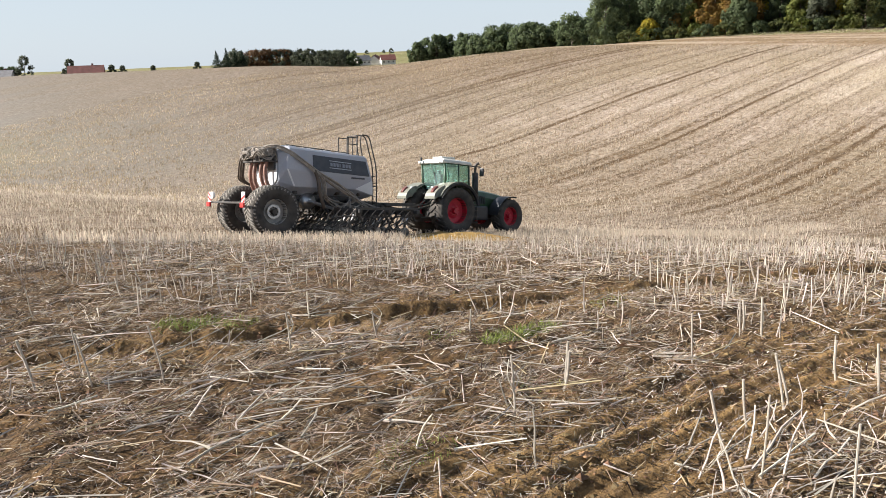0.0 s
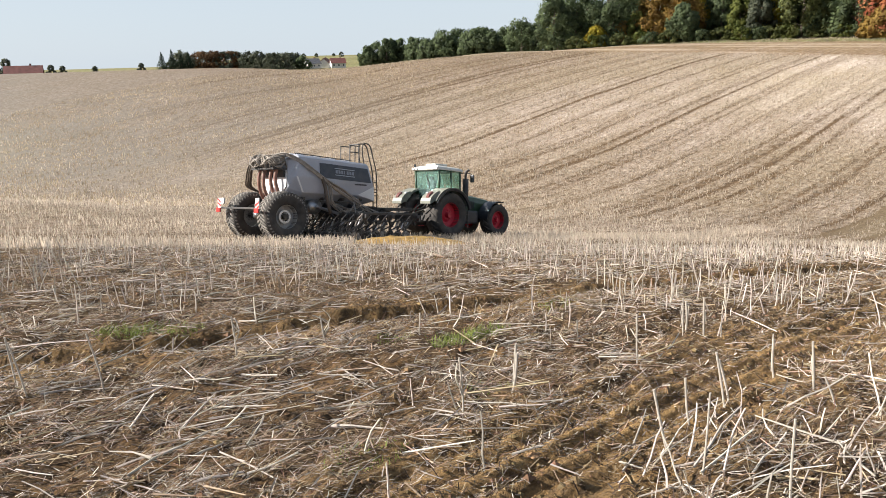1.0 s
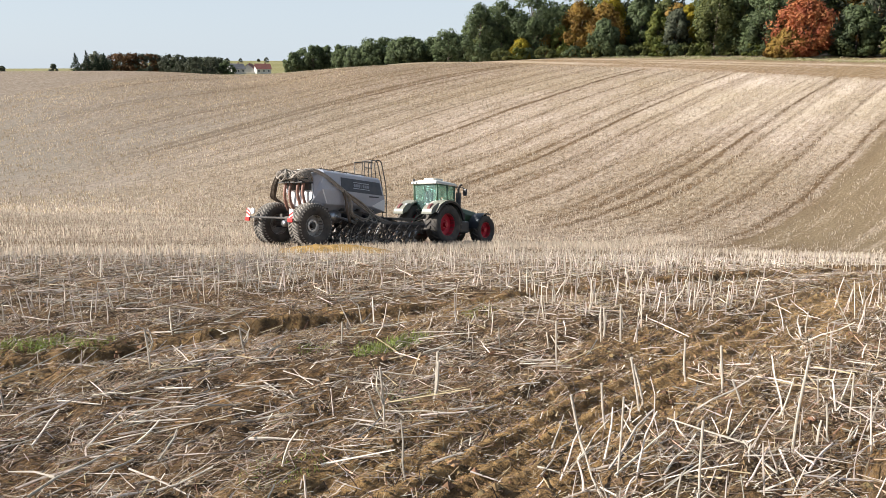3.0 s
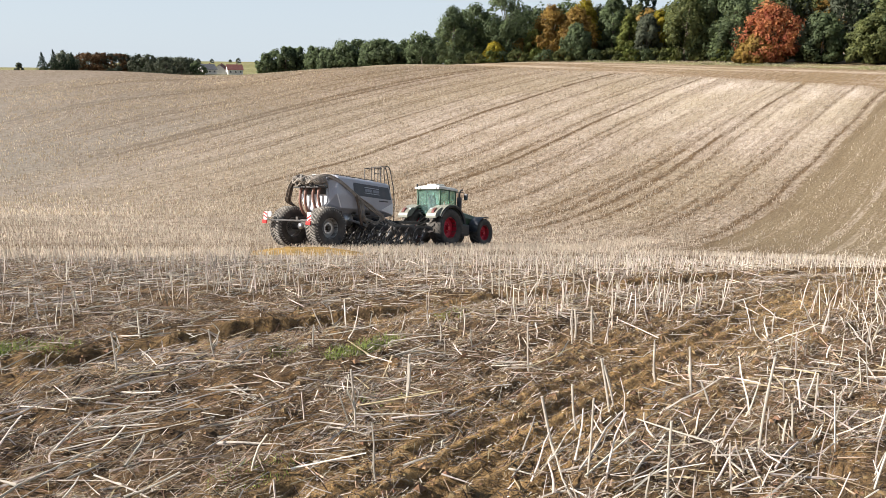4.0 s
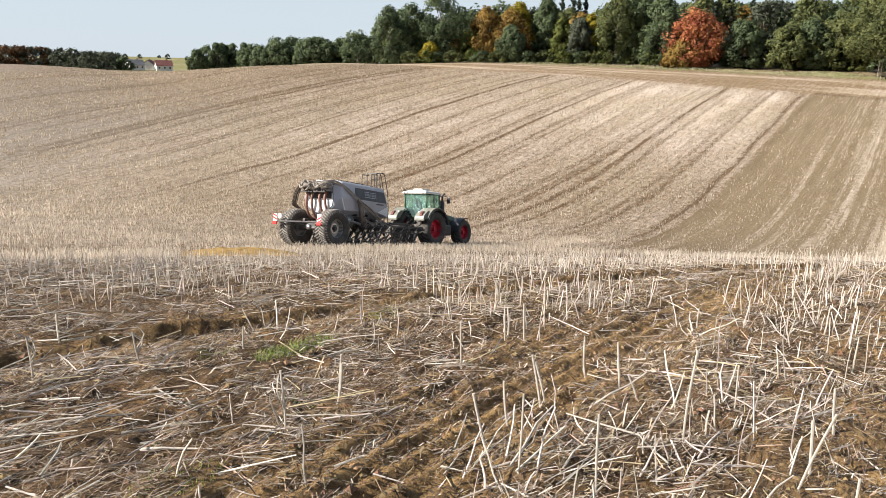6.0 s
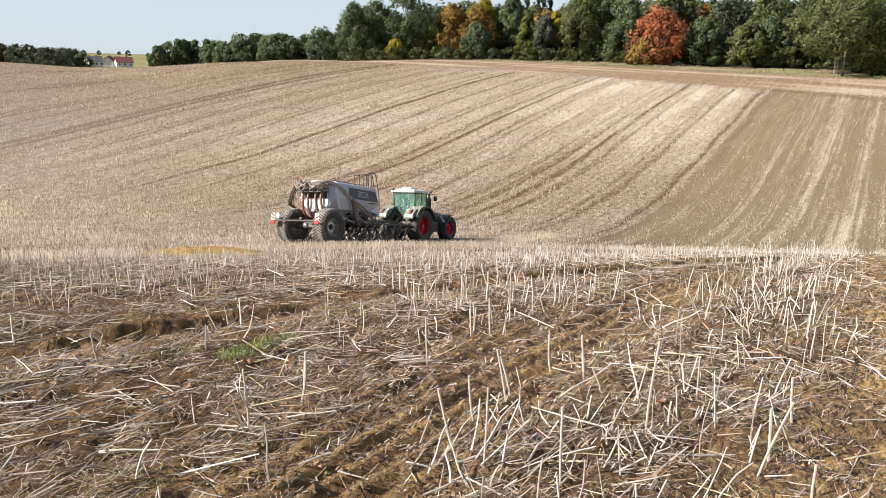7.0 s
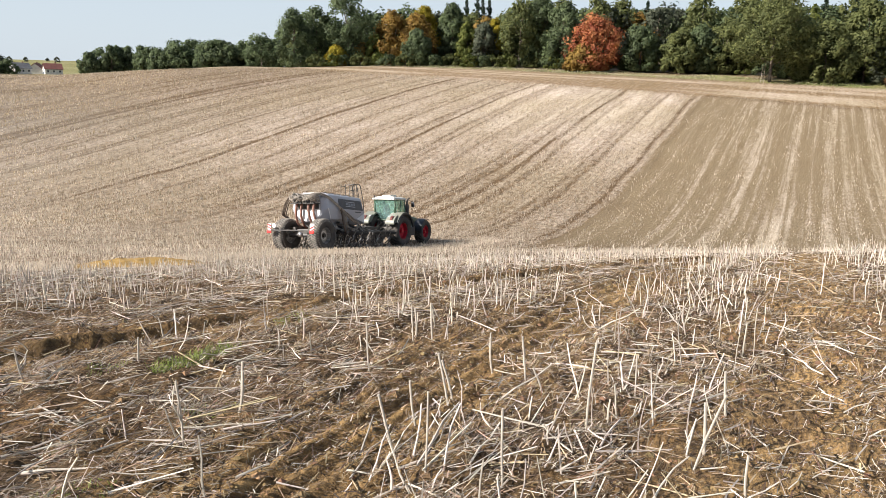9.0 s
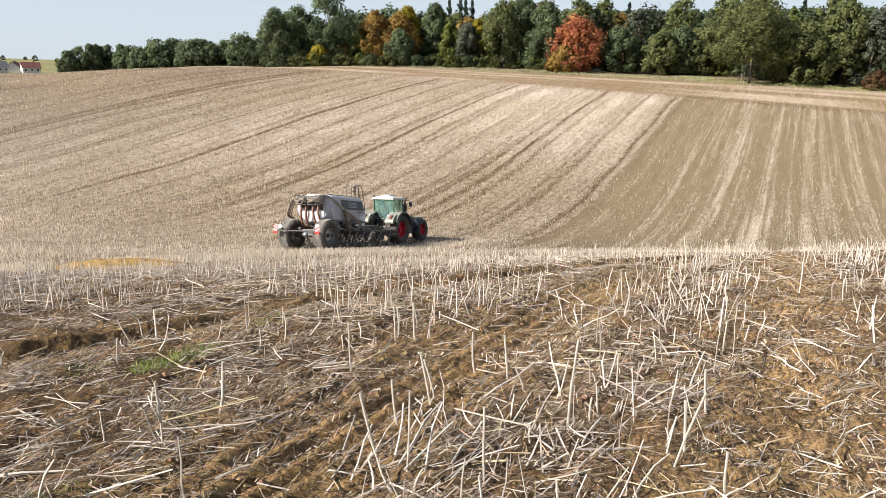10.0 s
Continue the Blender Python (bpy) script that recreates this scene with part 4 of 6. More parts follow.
# deeper rows close the wood
tall = [("dark", 13.5, 11), ("olive", 16.0, 11), ("grey", 15.0, 11), ("olive", 12.5, 10), ("fresh", 14.0, 9), ("ochre", 13.0, 8)]
deep = [("dark", 13.0, 10), ("olive", 12.5, 10), ("dark", 14.5, 11), ("grey", 12.5, 10), ("ochre", 12, 9)]
for i in range(46):
    az = 13.5 + i * 1.12 + random.uniform(-0.4, 0.4)
    k = deep[random.choice((0, 0, 1, 2, 2, 3, 3, 4, 1))] if az < 30 else tall[random.choice((0, 1, 2, 3, 4, 2, 0, 1, 2, 0, 1, 5))]
    put_tree(k[0], az, 201 - 0.55 * (az - 13) + random.uniform(0, 10), k[1], k[2], 200 + i, low=0.08, clumps=70, per=28, size=0.48)
    k = ("dark", 11.0, 12) if az < 30 else ("dark", 13.5, 12)
    put_tree(k[0], az + 0.5, 218 - 0.55 * (az - 13) + random.uniform(0, 8), k[1], k[2], 260, low=0.05, clumps=60, per=20, size=0.8)
for az, d, h in ((26.2, 205, 18), (27.1, 207, 17), (26.6, 204, 17), (34.9, 196, 16), (36.9, 195, 17), (38.6, 197, 16), (25.4, 207, 17), (31, 205, 17), (50.2, 185, 16), (52.1, 186, 18), (46.3, 188, 17)):
    put_tree("spruce", az, d, h, 6.8, 300)
# bushes under the edge
for i in range(44):
    az = 13 + i * 1.13 + random.uniform(-0.3, 0.3)
    put_tree(("dark", "olive", "fresh")[i % 3], az, 178 - 0.42 * (az - 13) + random.uniform(5, 9), 2.8, 4.2, 330 + i % 3, low=0.02, clumps=30, per=42, size=0.24, group="bushes under the wood edge", label="low dense bush under the trees")
# the darker wood that runs behind the crest
for i in range(36):
    az = -1.5 + i * 0.375 + random.uniform(-0.1, 0.1)
    f = (az + 1.5) / 13
    put_tree((q := random.choice((("dark", 10.5, 11.0), ("dark", 12.8, 13.0), ("dark", 11.5, 12.0), ("dark", 9.5, 10.0), ("dark", 13.4, 11.5))))[0], az, 425 - 65 * f + random.uniform(0, 25), q[1] * (1.2 if f < 0.4 else 1.32 if f < 0.65 else 1.2), q[2] * (1.0 if f < 0.4 else 1.25), 400 + i % 5, low=0.03, clumps=70, per=30, size=0.7, group="trees behind the crest")
# the copse beyond the field; its grey-green leaves stand in for distance haze
for i in range(26):
    az = -15.2 + i * 0.355
    put_tree((q := ("brown", 13.0, 13.0) if 4 <= i <= 11 and i % 3 else random.choice((("grey", 12.5, 13.0), ("grey", 13.6, 13.5), ("dark", 10.0, 11.0), ("grey", 8.5, 10.0), ("grey", 11.5, 14.0))))[0], az, 520 + random.uniform(0, 35), q[1] * (1.0 if i < 17 else 0.8), q[2], 430 + i % 5, low=0.03, clumps=50, per=26, size=0.66, group="trees of the far copse")
for az, h in ((-16.2, 13.0), (-15.5, 14.5), (-14.9, 12.0), (-14.4, 13.0)):
    put_tree("spruce", az, 515, h, 8.5, 450, group="trees of the far copse")
# a low hedge and single trees beyond the open end of the field
for i in range(14):
    put_tree("dark", -33.5 + i * 0.32, 430 + random.uniform(0, 30), (5.5, 7.0)[i % 2], 8.0, 475, low=0.03, clumps=30, per=36, size=0.6, group="trees beyond the open end")
for az, d, h in ((-28.6, 400, 12.0), (-25.9, 360, 9.5), (-23.3, 370, 6.5), (-22.6, 380, 6.0), (-20.6, 380, 5.5), (-17.6, 420, 6.5)):
    put_tree("grey", az, d, h, h * 0.6, 476, low=0.12, clumps=34, per=50, size=0.4, group="trees beyond the open end")
# a hedge with field trees on the far rise
for i in range(14):
    az = -13 + i * 0.9 + random.uniform(-0.4, 0.4)
    put_tree("grey", az, 1350 + random.uniform(0, 350), (7.0, 5.0, 8.5)[i % 3], (9.0, 8.0, 12.0)[i % 3], 470, low=0.05, clumps=24, per=30, size=0.9, group="field trees on the far rise")
for i in range(8):
    az = -11.3 + i * 0.38
    put_tree("grey", az, 840 + random.uniform(0, 60), (7.5, 9.0)[i % 2], 13.0, 471, low=0.05, clumps=30, per=36, size=0.8, group="field trees on the far rise")


# ---- houses ----
PLASTER = mat("white_plaster", (0.68, 0.65, 0.6), 0.85, vary=0.06, scale=0.8)
ROOF_RED = mat("red_roof_tiles", (0.18, 0.065, 0.052), 0.8, vary=0.15, scale=0.7)
ROOF_GREY = mat("grey_roof_tiles", (0.22, 0.21, 0.21), 0.8, vary=0.15, scale=0.7)
PANE = mat("dark_window_glass", (0.03, 0.035, 0.04), 0.15, vary=0.05)


def house(az, d, length, depth, eaves, ridge, roof, turn, label):
    """A plain house: walls, gabled roof with overhang, windows and a door."""
    x, y = d * math.sin(radians(az)), d * math.cos(radians(az))
    h = new("house")
    bm = bmesh.new()
    sec = [(-depth / 2, -1.5), (depth / 2, -1.5), (depth / 2, eaves), (0, ridge - 0.15), (-depth / 2, eaves)]
    loft(bm, [[(s * length / 2, a, b) for a, b in sec] for s in (-1, 1)])
    wall = part("wall", bm, PLASTER, h)
    bm = bmesh.new()
    o, t = 0.5, 0.22
    k = (ridge - eaves) / (depth / 2)
    sec = [(-depth / 2 - o, eaves - o * k), (0, ridge), (depth / 2 + o, eaves - o * k), (depth / 2 + o, eaves - o * k + t), (0, ridge + t * 1.3), (-depth / 2 - o, eaves - o * k + t)]
    loft(bm, [[(s * (length / 2 + o), a, b) for a, b in sec] for s in (-1, 1)])
    roof_ob = part("roof", bm, roof, h)
    part("chimney", box(bmesh.new(), (length * 0.2, 0.5, ridge + 0.3), (0.7, 0.7, 1.4), 0.03), ROOF_RED, roof_ob)
    n = max(2, int(length / 3))
    for i in range(n):
        for s in (-1, 1):
            part("window", box(bmesh.new(), (-length / 2 + (i + 0.5) * length / n, s * (depth / 2 + 0.02), eaves * 0.55), (1.1, 0.08, 1.2), 0.02), PANE, wall)
    h.matrix_basis = pose(x, y, float(large_form(*to_uv(x, y))), 0, 0, turn)
    tagged(h, label, "house", "houses beyond the field")


house(-24.9, 345, 13, 9, 3.2, 6.4, ROOF_RED, 20, "low white house with a red tiled roof behind the crest")
house(-30.0, 400, 10, 8, 3.0, 5.6, ROOF_GREY, 10, "white house with a grey roof behind the crest")
for az, d, roof, turn in ((-5.6, 560, ROOF_GREY, 30), (-4.6, 575, ROOF_RED, 80), (-3.7, 560, ROOF_RED, 15), (-6.3, 590, ROOF_RED, 60)):
    house(az, d, 10.5, 8, 3.6, 6.8, roof, turn, "small white village house with a tiled roof" if roof is ROOF_RED else "small white village house with a grey roof")


# ---- the grassy bank below the wood ----
def build_bank():
    u, v = scatter(70000, 154.5, 165, -60, 112)
    keep = np.random.rand(len(u)) < smooth(u, 154.5, 158) * (0.25 + 0.75 * smooth(vnoise(u / 2.0, v / 4.0, 51), 0.35, 0.7))
    u, v = u[keep], v[keep]
    n = len(u)
    x, y = to_xy(u, v)
    base = np.stack([x, y, large_form(u, v) - 0.03], -1)
    tall = 0.15 + 0.4 * smooth(vnoise(u / 3.0, v / 6.0, 52), 0.4, 0.8)
    green = np.random.rand(n) < 0.3 + 0.5 * (1 - smooth(v, -20, 40))
    for k, ma, lab in ((green, BANK_GREEN, "green grass on the bank below the wood"), (~green, DRY_GRASS, "tall dry grass on the bank below the wood")):
        m = int(k.sum())
        ob = blades("bank_grass", base[k], tilt(m, 0.35), tall[k] * np.random.uniform(0.5, 1.0, m), np.random.uniform(0.02, 0.05, m), ma)
        tagged(ob, lab, "grass", kind="stuff")


BANK_GREEN = mat("bank_grass_green", (0.19, 0.22, 0.06), 0.8, vary=0.25, scale=0.4, island=0.3)
TIMBER = mat("weathered_timber", (0.30, 0.25, 0.19), 0.85, vary=0.2, scale=4, bump=0.4)
build_bank()


def build_ladder(az, d):
    """A wooden ladder that leans on the oak."""
    x, y = d * math.sin(radians(az)), d * math.cos(radians(az))
    lad = new("wooden_ladder")
    for s in (-0.28, 0.28):
        part("rail", rod(bmesh.new(), (s, 0, -0.2), (s * 0.8, 0.9, 3.4), 0.05, 7), TIMBER, lad)
    for k in range(9):
        f = 0.1 + k * 0.1
        part("rung", rod(bmesh.new(), (-0.27, 0.9 * f, 3.4 * f), (0.27, 0.9 * f, 3.4 * f), 0.03, 6), TIMBER, lad)
    lad.matrix_basis = pose(x, y, float(large_form(*to_uv(x, y))), 0, 0, -az)
    tagged(lad, "weathered wooden ladder leaning against an oak", "ladder")


build_ladder(46.85, 157.6)
put_tree("brown", 55.2, 160, 3.2, 4.6, 480, low=0.02, clumps=40, per=80, size=0.16, group="bushes under the wood edge", label="reddish brown bush at the wood edge")


# ---- the tractor and the seed drill ----
PAINT = mat("dark_green_paint", (0.020, 0.066, 0.028), 0.42, vary=0.1, dust=0.1, coat=0.1)
PAINT_GREY = mat("dusty_grey_green_fender_paint", (0.20, 0.205, 0.165), 0.45, vary=0.1, dust=0.22)
ROOF_CREAM = mat("cream_plastic", (0.70, 0.68, 0.60), 0.5, vary=0.06, dust=0.3)
RED_RIM = mat("red_rim_paint", (0.52, 0.010, 0.035), 0.4, vary=0.1, dust=0.08)
GREY_RIM = mat("grey_rim_paint", (0.34, 0.34, 0.33), 0.5, vary=0.12, dust=0.5)
RUBBER = mat("dusty_tyre_rubber", (0.042, 0.040, 0.039), 0.9, vary=0.2, scale=5, dust=0.38, bump=0.4, bump_scale=60)
# caked soil, with the sunlight on the tread mixed into the colour
RUBBER_SOIL_LIT = mat("soil_caked_sunlit_lugs", (0.27, 0.25, 0.225), 0.95, vary=0.25, scale=6, dust=0.5, bump=0.5)
BLACK = mat("black_steel", (0.025, 0.025, 0.027), 0.5, vary=0.15, dust=0.4)
BLACK_PLASTIC = mat("black_plastic", (0.022, 0.025, 0.032), 0.45, vary=0.1, dust=0.06)
STEEL = mat("worn_bare_steel", (0.52, 0.52, 0.53), 0.35, metal=0.9, vary=0.15, scale=8)
DISC = mat("soil_stained_steel", (0.26, 0.25, 0.24), 0.5, metal=0.85, vary=0.45, scale=7, dust=0.3)
# bluish grey holds the sky-lit shade of the hopper's near side
TANK_SHADE_GREY = mat("tank_paint_shaded_grey", (0.43, 0.44, 0.49), 0.42, vary=0.05, scale=1.5, dust=0.3, coat=0.2)
TANK_WHITE = mat("white_tank_paint", (0.78, 0.78, 0.78), 0.45, vary=0.04, scale=1.5, dust=0.2)
PANEL = mat("dark_blue_grey_panel", (0.030, 0.036, 0.052), 0.35, vary=0.08, dust=0.2)
MARK = mat("pale_grey_lettering", (0.5, 0.52, 0.55), 0.5, vary=0.04)
HOSE = mat("brown_ribbed_hose", (0.33, 0.285, 0.24), 0.6, vary=0.2, scale=5, dust=0.4)
HOSE_DARK = mat("dark_brown_hose", (0.10, 0.07, 0.05), 0.6, vary=0.2, scale=5, dust=0.25)
MARK_DIM = mat("dim_grey_lettering", (0.24, 0.255, 0.29), 0.5, vary=0.04)
HOSE_RED = mat("red_brown_hose", (0.26, 0.12, 0.085), 0.6, vary=0.2, scale=5, dust=0.4)
RED_PLASTIC = mat("red_reflective_plastic", (0.55, 0.03, 0.025), 0.4, vary=0.08)
WHITE_PAINT = mat("white_board_paint", (0.8, 0.78, 0.76), 0.5, vary=0.05)
LENS = mat("dusty_dark_red_lens", (0.16, 0.035, 0.03), 0.3, vary=0.2, dust=0.3)
INTERIOR = mat("dark_cab_trim", (0.04, 0.04, 0.042), 0.8, vary=0.1)


def glass(name):
    m = bpy.data.materials.new(name)
    m.use_nodes = True
    nt = m.node_tree
    b = nt.nodes["Principled BSDF"]
    b.inputs["Base Color"].default_value = (0.52, 0.76, 0.72, 1)
    b.inputs["Roughness"].default_value, b.inputs["IOR"].default_value = 0.06, 1.45
    b.inputs["Transmission Weight"].default_value = 0.95
    n = nt.nodes.new("ShaderNodeTexNoise")
    n.inputs["Scale"].default_value = 3
    r = nt.nodes.new("ShaderNodeMapRange")
    r.inputs[3].default_value, r.inputs[4].default_value = 0.0, 0.06
    nt.links.new(n.outputs["Fac"], r.inputs[0])
    nt.links.new(r.outputs[0], b.inputs["Roughness"])
    return m


GLASS = glass("green_tinted_cab_glass")


def build_wheel(parent, c, R, width, rim_r, rim_mat, outer, lugs=20, lug_mat=None, deep=0.085):
    """A farm wheel: dished rim with hub and nuts; tyre with bulged walls and slanted lugs. outer: +1 or -1, the side that faces out."""
    w = width / 2
    bm = bmesh.new()
    o = outer
    lathe(bm, [(rim_r, -w * 0.72), (rim_r + 0.03, -w * 0.72), (rim_r + 0.03, w * 0.72), (rim_r, w * 0.72)], 40)
    lathe(bm, [(0.02, o * 0.10 * width), (rim_r * 0.42, o * 0.10 * width), (rim_r * 0.6, o * 0.02), (rim_r * 0.97, o * 0.05 * width), (rim_r * 0.97, o * 0.0), (rim_r * 0.6, -o * 0.03), (rim_r * 0.42, o * 0.05), (0.02, o * 0.05)], 40)
    wheel = part("wheel", bm, rim_mat, parent)
    wheel.matrix_basis = Matrix.Translation(c)
    if rim_mat is GREY_RIM:
        bm = lathe(bmesh.new(), [(rim_r * 0.40, o * 0.12 * width), (rim_r * 0.58, o * 0.12 * width), (rim_r * 0.58, o * 0.17 * width), (rim_r * 0.40, o * 0.17 * width)], 32)
        part("hub_ring", bm, STEEL, wheel, "bright worn hub ring")
    bm = bmesh.new()
    rod(bm, (0, o * 0.05, 0), (0, o * (0.12 * width + 0.14), 0), rim_r * 0.26, 16, rim_r * 0.22)
    for k in range(8):
        a = k * math.pi / 4
        p = (rim_r * 0.36 * math.cos(a), 0, rim_r * 0.36 * math.sin(a))
        rod(bm, (p[0], o * 0.05, p[2]), (p[0], o * (0.10 * width + 0.05), p[2]), 0.03, 6)
    part("hub", bm, BLACK if rim_mat is GREY_RIM else rim_mat, wheel)
    bm = bmesh.new()
    t = R - rim_r
    prof = [(rim_r, -w * 0.70), (rim_r + t * 0.12, -w * 0.82), (rim_r + t * 0.45, -w), (rim_r + t * 0.74, -w * 0.96), (R - deep * 0.72, -w * 0.80), (R - deep * 0.53, 0), (R - deep * 0.72, w * 0.80), (rim_r + t * 0.74, w * 0.96), (rim_r + t * 0.45, w), (rim_r + t * 0.12, w * 0.82), (rim_r, w * 0.70)]
    lathe(bm, prof, 48)
    tyre = part("tyre", bm, RUBBER, wheel, "dusty black tyre", shade=True)
    bm = bmesh.new()
    for k in range(lugs):
        for s in (-1, 1):
            a = 6.2832 * (k + (0.5 if s > 0 else 0)) / lugs
            n = 4
            prev = None
            for i in range(n):
                f = i / (n - 1)
                y = s * (-0.05 + f * 1.02) * w
                rr = R if f < 0.7 else R - 0.05 * (f - 0.7) / 0.3 * 2.2
                aa = a + s * 0 + f * 0.26
                th = (0.042 if deep > 0.06 else 0.026) / R
                low = rr - deep
                ring = [bm.verts.new((q * math.cos(aa + e), y, q * math.sin(aa + e))) for q, e in ((low, -th * 1.5), (rr, -th), (rr, th), (low, th * 1.5))]
                if prev:
                    for j in range(4):
                        bm.faces.new((prev[j], prev[(j + 1) % 4], ring[(j + 1) % 4], ring[j]))
                else:
                    bm.faces.new(ring)
                prev = ring
            bm.faces.new(prev[::-1])
    part("tread", bm, lug_mat or RUBBER, tyre, "slanted tread lugs, paled for caked soil and sunlight" if lug_mat else "slanted rubber tread lugs")
    return wheel


def arch(bm, c, r0, a0, a1, y0, y1, thick=0.05, seg=14):
    """A mudguard round the y axis from angle a0 to a1 (degrees from straight ahead)."""
    sec = []
    for k in range(seg + 1):
        a = radians(a0 + (a1 - a0) * k / seg)
        ring = []
        for rr, y in ((r0, y0), (r0, y1), (r0 + thick, y1 - 0.03), (r0 + thick, y0 + 0.03)):
            ring.append((c[0] + rr * math.cos(a), y, c[2] + rr * math.sin(a)))
        sec.append(ring)
    return loft(bm, sec)


def plate(bm, pts, normal, thick):
    """A flat panel with the outline pts, thick along normal."""
    n = Vector(normal).normalized() * thick
    return loft(bm, [[Vector(p) for p in pts], [Vector(p) + n for p in pts]])


def build_tractor():
    t = new("tractor")
    wheels = []
    RR, FR, WB = 1.05, 0.82, 3.35
    for s in (-1, 1):
        wheels.append((build_wheel(t, (0, s * 0.98, RR), RR, 0.84, 0.55, RED_RIM, s, 22), RR))
        wheels.append((build_wheel(t, (WB, s * 0.98, FR), FR, 0.66, 0.42, RED_RIM, s, 18), FR))
    bm = bmesh.new()
    box(bm, (1.3, 0, 1.0), (3.6, 0.62, 0.6), 0.06)
    box(bm, (3.75, 0, 0.95), (1.2, 0.7, 0.45), 0.05)
    box(bm, (0.0, 0, 1.05), (0.7, 1.3, 0.5), 0.08)
    rod(bm, (WB, -0.8, FR), (WB, 0.8, FR), 0.14, 12)
    rod(bm, (0, -0.9, RR), (0, 0.9, RR), 0.2, 12)
    part("chassis", bm, BLACK, t, "dark steel chassis and axles")
    # bonnet
    bm = bmesh.new()
    secs = []
    for x, top, half, low in ((1.05, 2.06, 0.52, 1.15), (1.6, 2.05, 0.52, 1.12), (2.6, 1.96, 0.50, 1.1), (3.6, 1.80, 0.47, 1.05), (4.2, 1.58, 0.42, 1.05), (4.38, 1.25, 0.36, 1.02)):
        h = top - low
        secs.append([(x, -half, low), (x, half, low), (x, half, low + h * 0.62), (x, half * 0.80, low + h * 0.9), (x, half * 0.35, top), (x, -half * 0.35, top), (x, -half * 0.80, low + h * 0.9), (x, -half, low + h * 0.62)])
    loft(bm, secs)
    bonnet = part("bonnet", bevelled(bm, 0.03, 2, 0.6), PAINT, t, "dark green bonnet sloping to the nose")
    for s in (-1, 1):
        for k in range(7):
            part("grille_slat", box(bmesh.new(), (1.55 + k * 0.13, s * 0.525, 1.62 - 0.015 * k), (0.085, 0.02, 0.34), 0.008, None), BLACK_PLASTIC, bonnet)
        part("headlight", box(bmesh.new(), (4.24, s * 0.27, 1.42), (0.14, 0.16, 0.12), 0.03), WHITE_PAINT, bonnet, "clear front headlight")
    # cab: posts, glass, roof
    bm = bmesh.new()
    cor = {}
    for s in (-1, 1):
        cor[s] = ((-0.22, s * 0.74, 1.76), (-0.30, s * 0.78, 3.10), (1.22, s * 0.70, 1.40), (1.10, s * 0.75, 3.08), (0.50, s * 0.78, 1.48), (0.46, s * 0.80, 3.09))
        rod(bm, cor[s][0], cor[s][1], 0.055), rod(bm, cor[s][2], cor[s][3], 0.05), rod(bm, cor[s][4], cor[s][5], 0.04)
        rod(bm, cor[s][1], cor[s][3], 0.05), rod(bm, cor[s][0], cor[s][4], 0.045), rod(bm, cor[s][4], cor[s][2], 0.045)
    for i in range(4):
        rod(bm, cor[-1][i], cor[1][i], 0.045)
    part("cab_frame", bm, PAINT, t, "green cab posts", shade=True)
    bm = bmesh.new()
    box(bm, (0.45, 0, 1.45), (1.3, 1.36, 0.55), 0.06)
    part("cab_floor", bm, BLACK, t)
    for s in (-1, 1):
        a, b, c, d, e, f = (Vector(p) for p in cor[s])
        part("side_window", plate(bmesh.new(), (a, b, f, e), (0, s, 0), 0.012), GLASS, t, "green tinted cab glass")
        part("door_window", plate(bmesh.new(), (e, f, d, c), (0, s, 0), 0.012), GLASS, t, "green tinted cab door glass")
    part("rear_window", plate(bmesh.new(), (cor[-1][0], cor[-1][1], cor[1][1], cor[1][0]), (-1, 0, 0), 0.012), GLASS, t, "green tinted rear window")
    part("windscreen", plate(bmesh.new(), (cor[-1][2], cor[-1][3], cor[1][3], cor[1][2]), (1, 0, 0), 0.012), GLASS, t, "green tinted windscreen")
    bm = bmesh.new()
    ring = ((3.08, 0.06), (3.11, 0.0), (3.18, 0.0), (3.25, 0.06), (3.31, 0.24), (3.33, 0.42))
    loft(bm, [[(-0.44 + i, -0.84 + i, z0), (1.28 - i, -0.80 + i, z0 - 0.06), (1.28 - i, 0.80 - i, z0 - 0.06), (-0.44 + i, 0.84 - i, z0)] for z0, i in ring])
    roof = part("roof", bevelled(bm, 0.03), ROOF_CREAM, t, "cream white cab roof")
    part("roof_dome", box(bmesh.new(), (0.30, 0, 3.35), (0.78, 0.66, 0.12), 0.05), ROOF_CREAM, roof)
    part("wiper", rod(rod(bmesh.new(), (-0.33, 0.1, 3.0), (-0.31, -0.16, 2.45), 0.012, 5), (-0.32, -0.08, 2.72), (-0.28, -0.2, 2.15), 0.014, 5), BLACK, t, "black rear wiper")
    part("beacon", rod(bmesh.new(), (-0.40, 0.72, 3.24), (-0.40, 0.72, 3.38), 0.045, 10), BLACK_PLASTIC, roof, "small dark beacon")
    for s in (-1, 1):
        for y in (0.56, 0.76):
            part("work_lamp", box(bmesh.new(), (-0.46, s * y, 3.16), (0.08, 0.15, 0.11), 0.03), WHITE_PAINT, roof, "clear rear work lamp")
    # seat, wheel and console seen through the glass
    bm = bmesh.new()
    box(bm, (0.25, 0, 1.95), (0.5, 0.52, 0.16), 0.05)
    box(bm, (0.0, 0, 2.3), (0.14, 0.5, 0.7), 0.06)
    box(bm, (-0.02, 0, 2.72), (0.10, 0.26, 0.18), 0.04)
    part("seat", bm, INTERIOR, t, "dark grey driver seat")
    bm = bmesh.new()
    rod(bm, (0.75, 0, 1.6), (0.55, 0, 2.1), 0.05)
    part("steering_column", bm, INTERIOR, t)
    bm = bmesh.new()
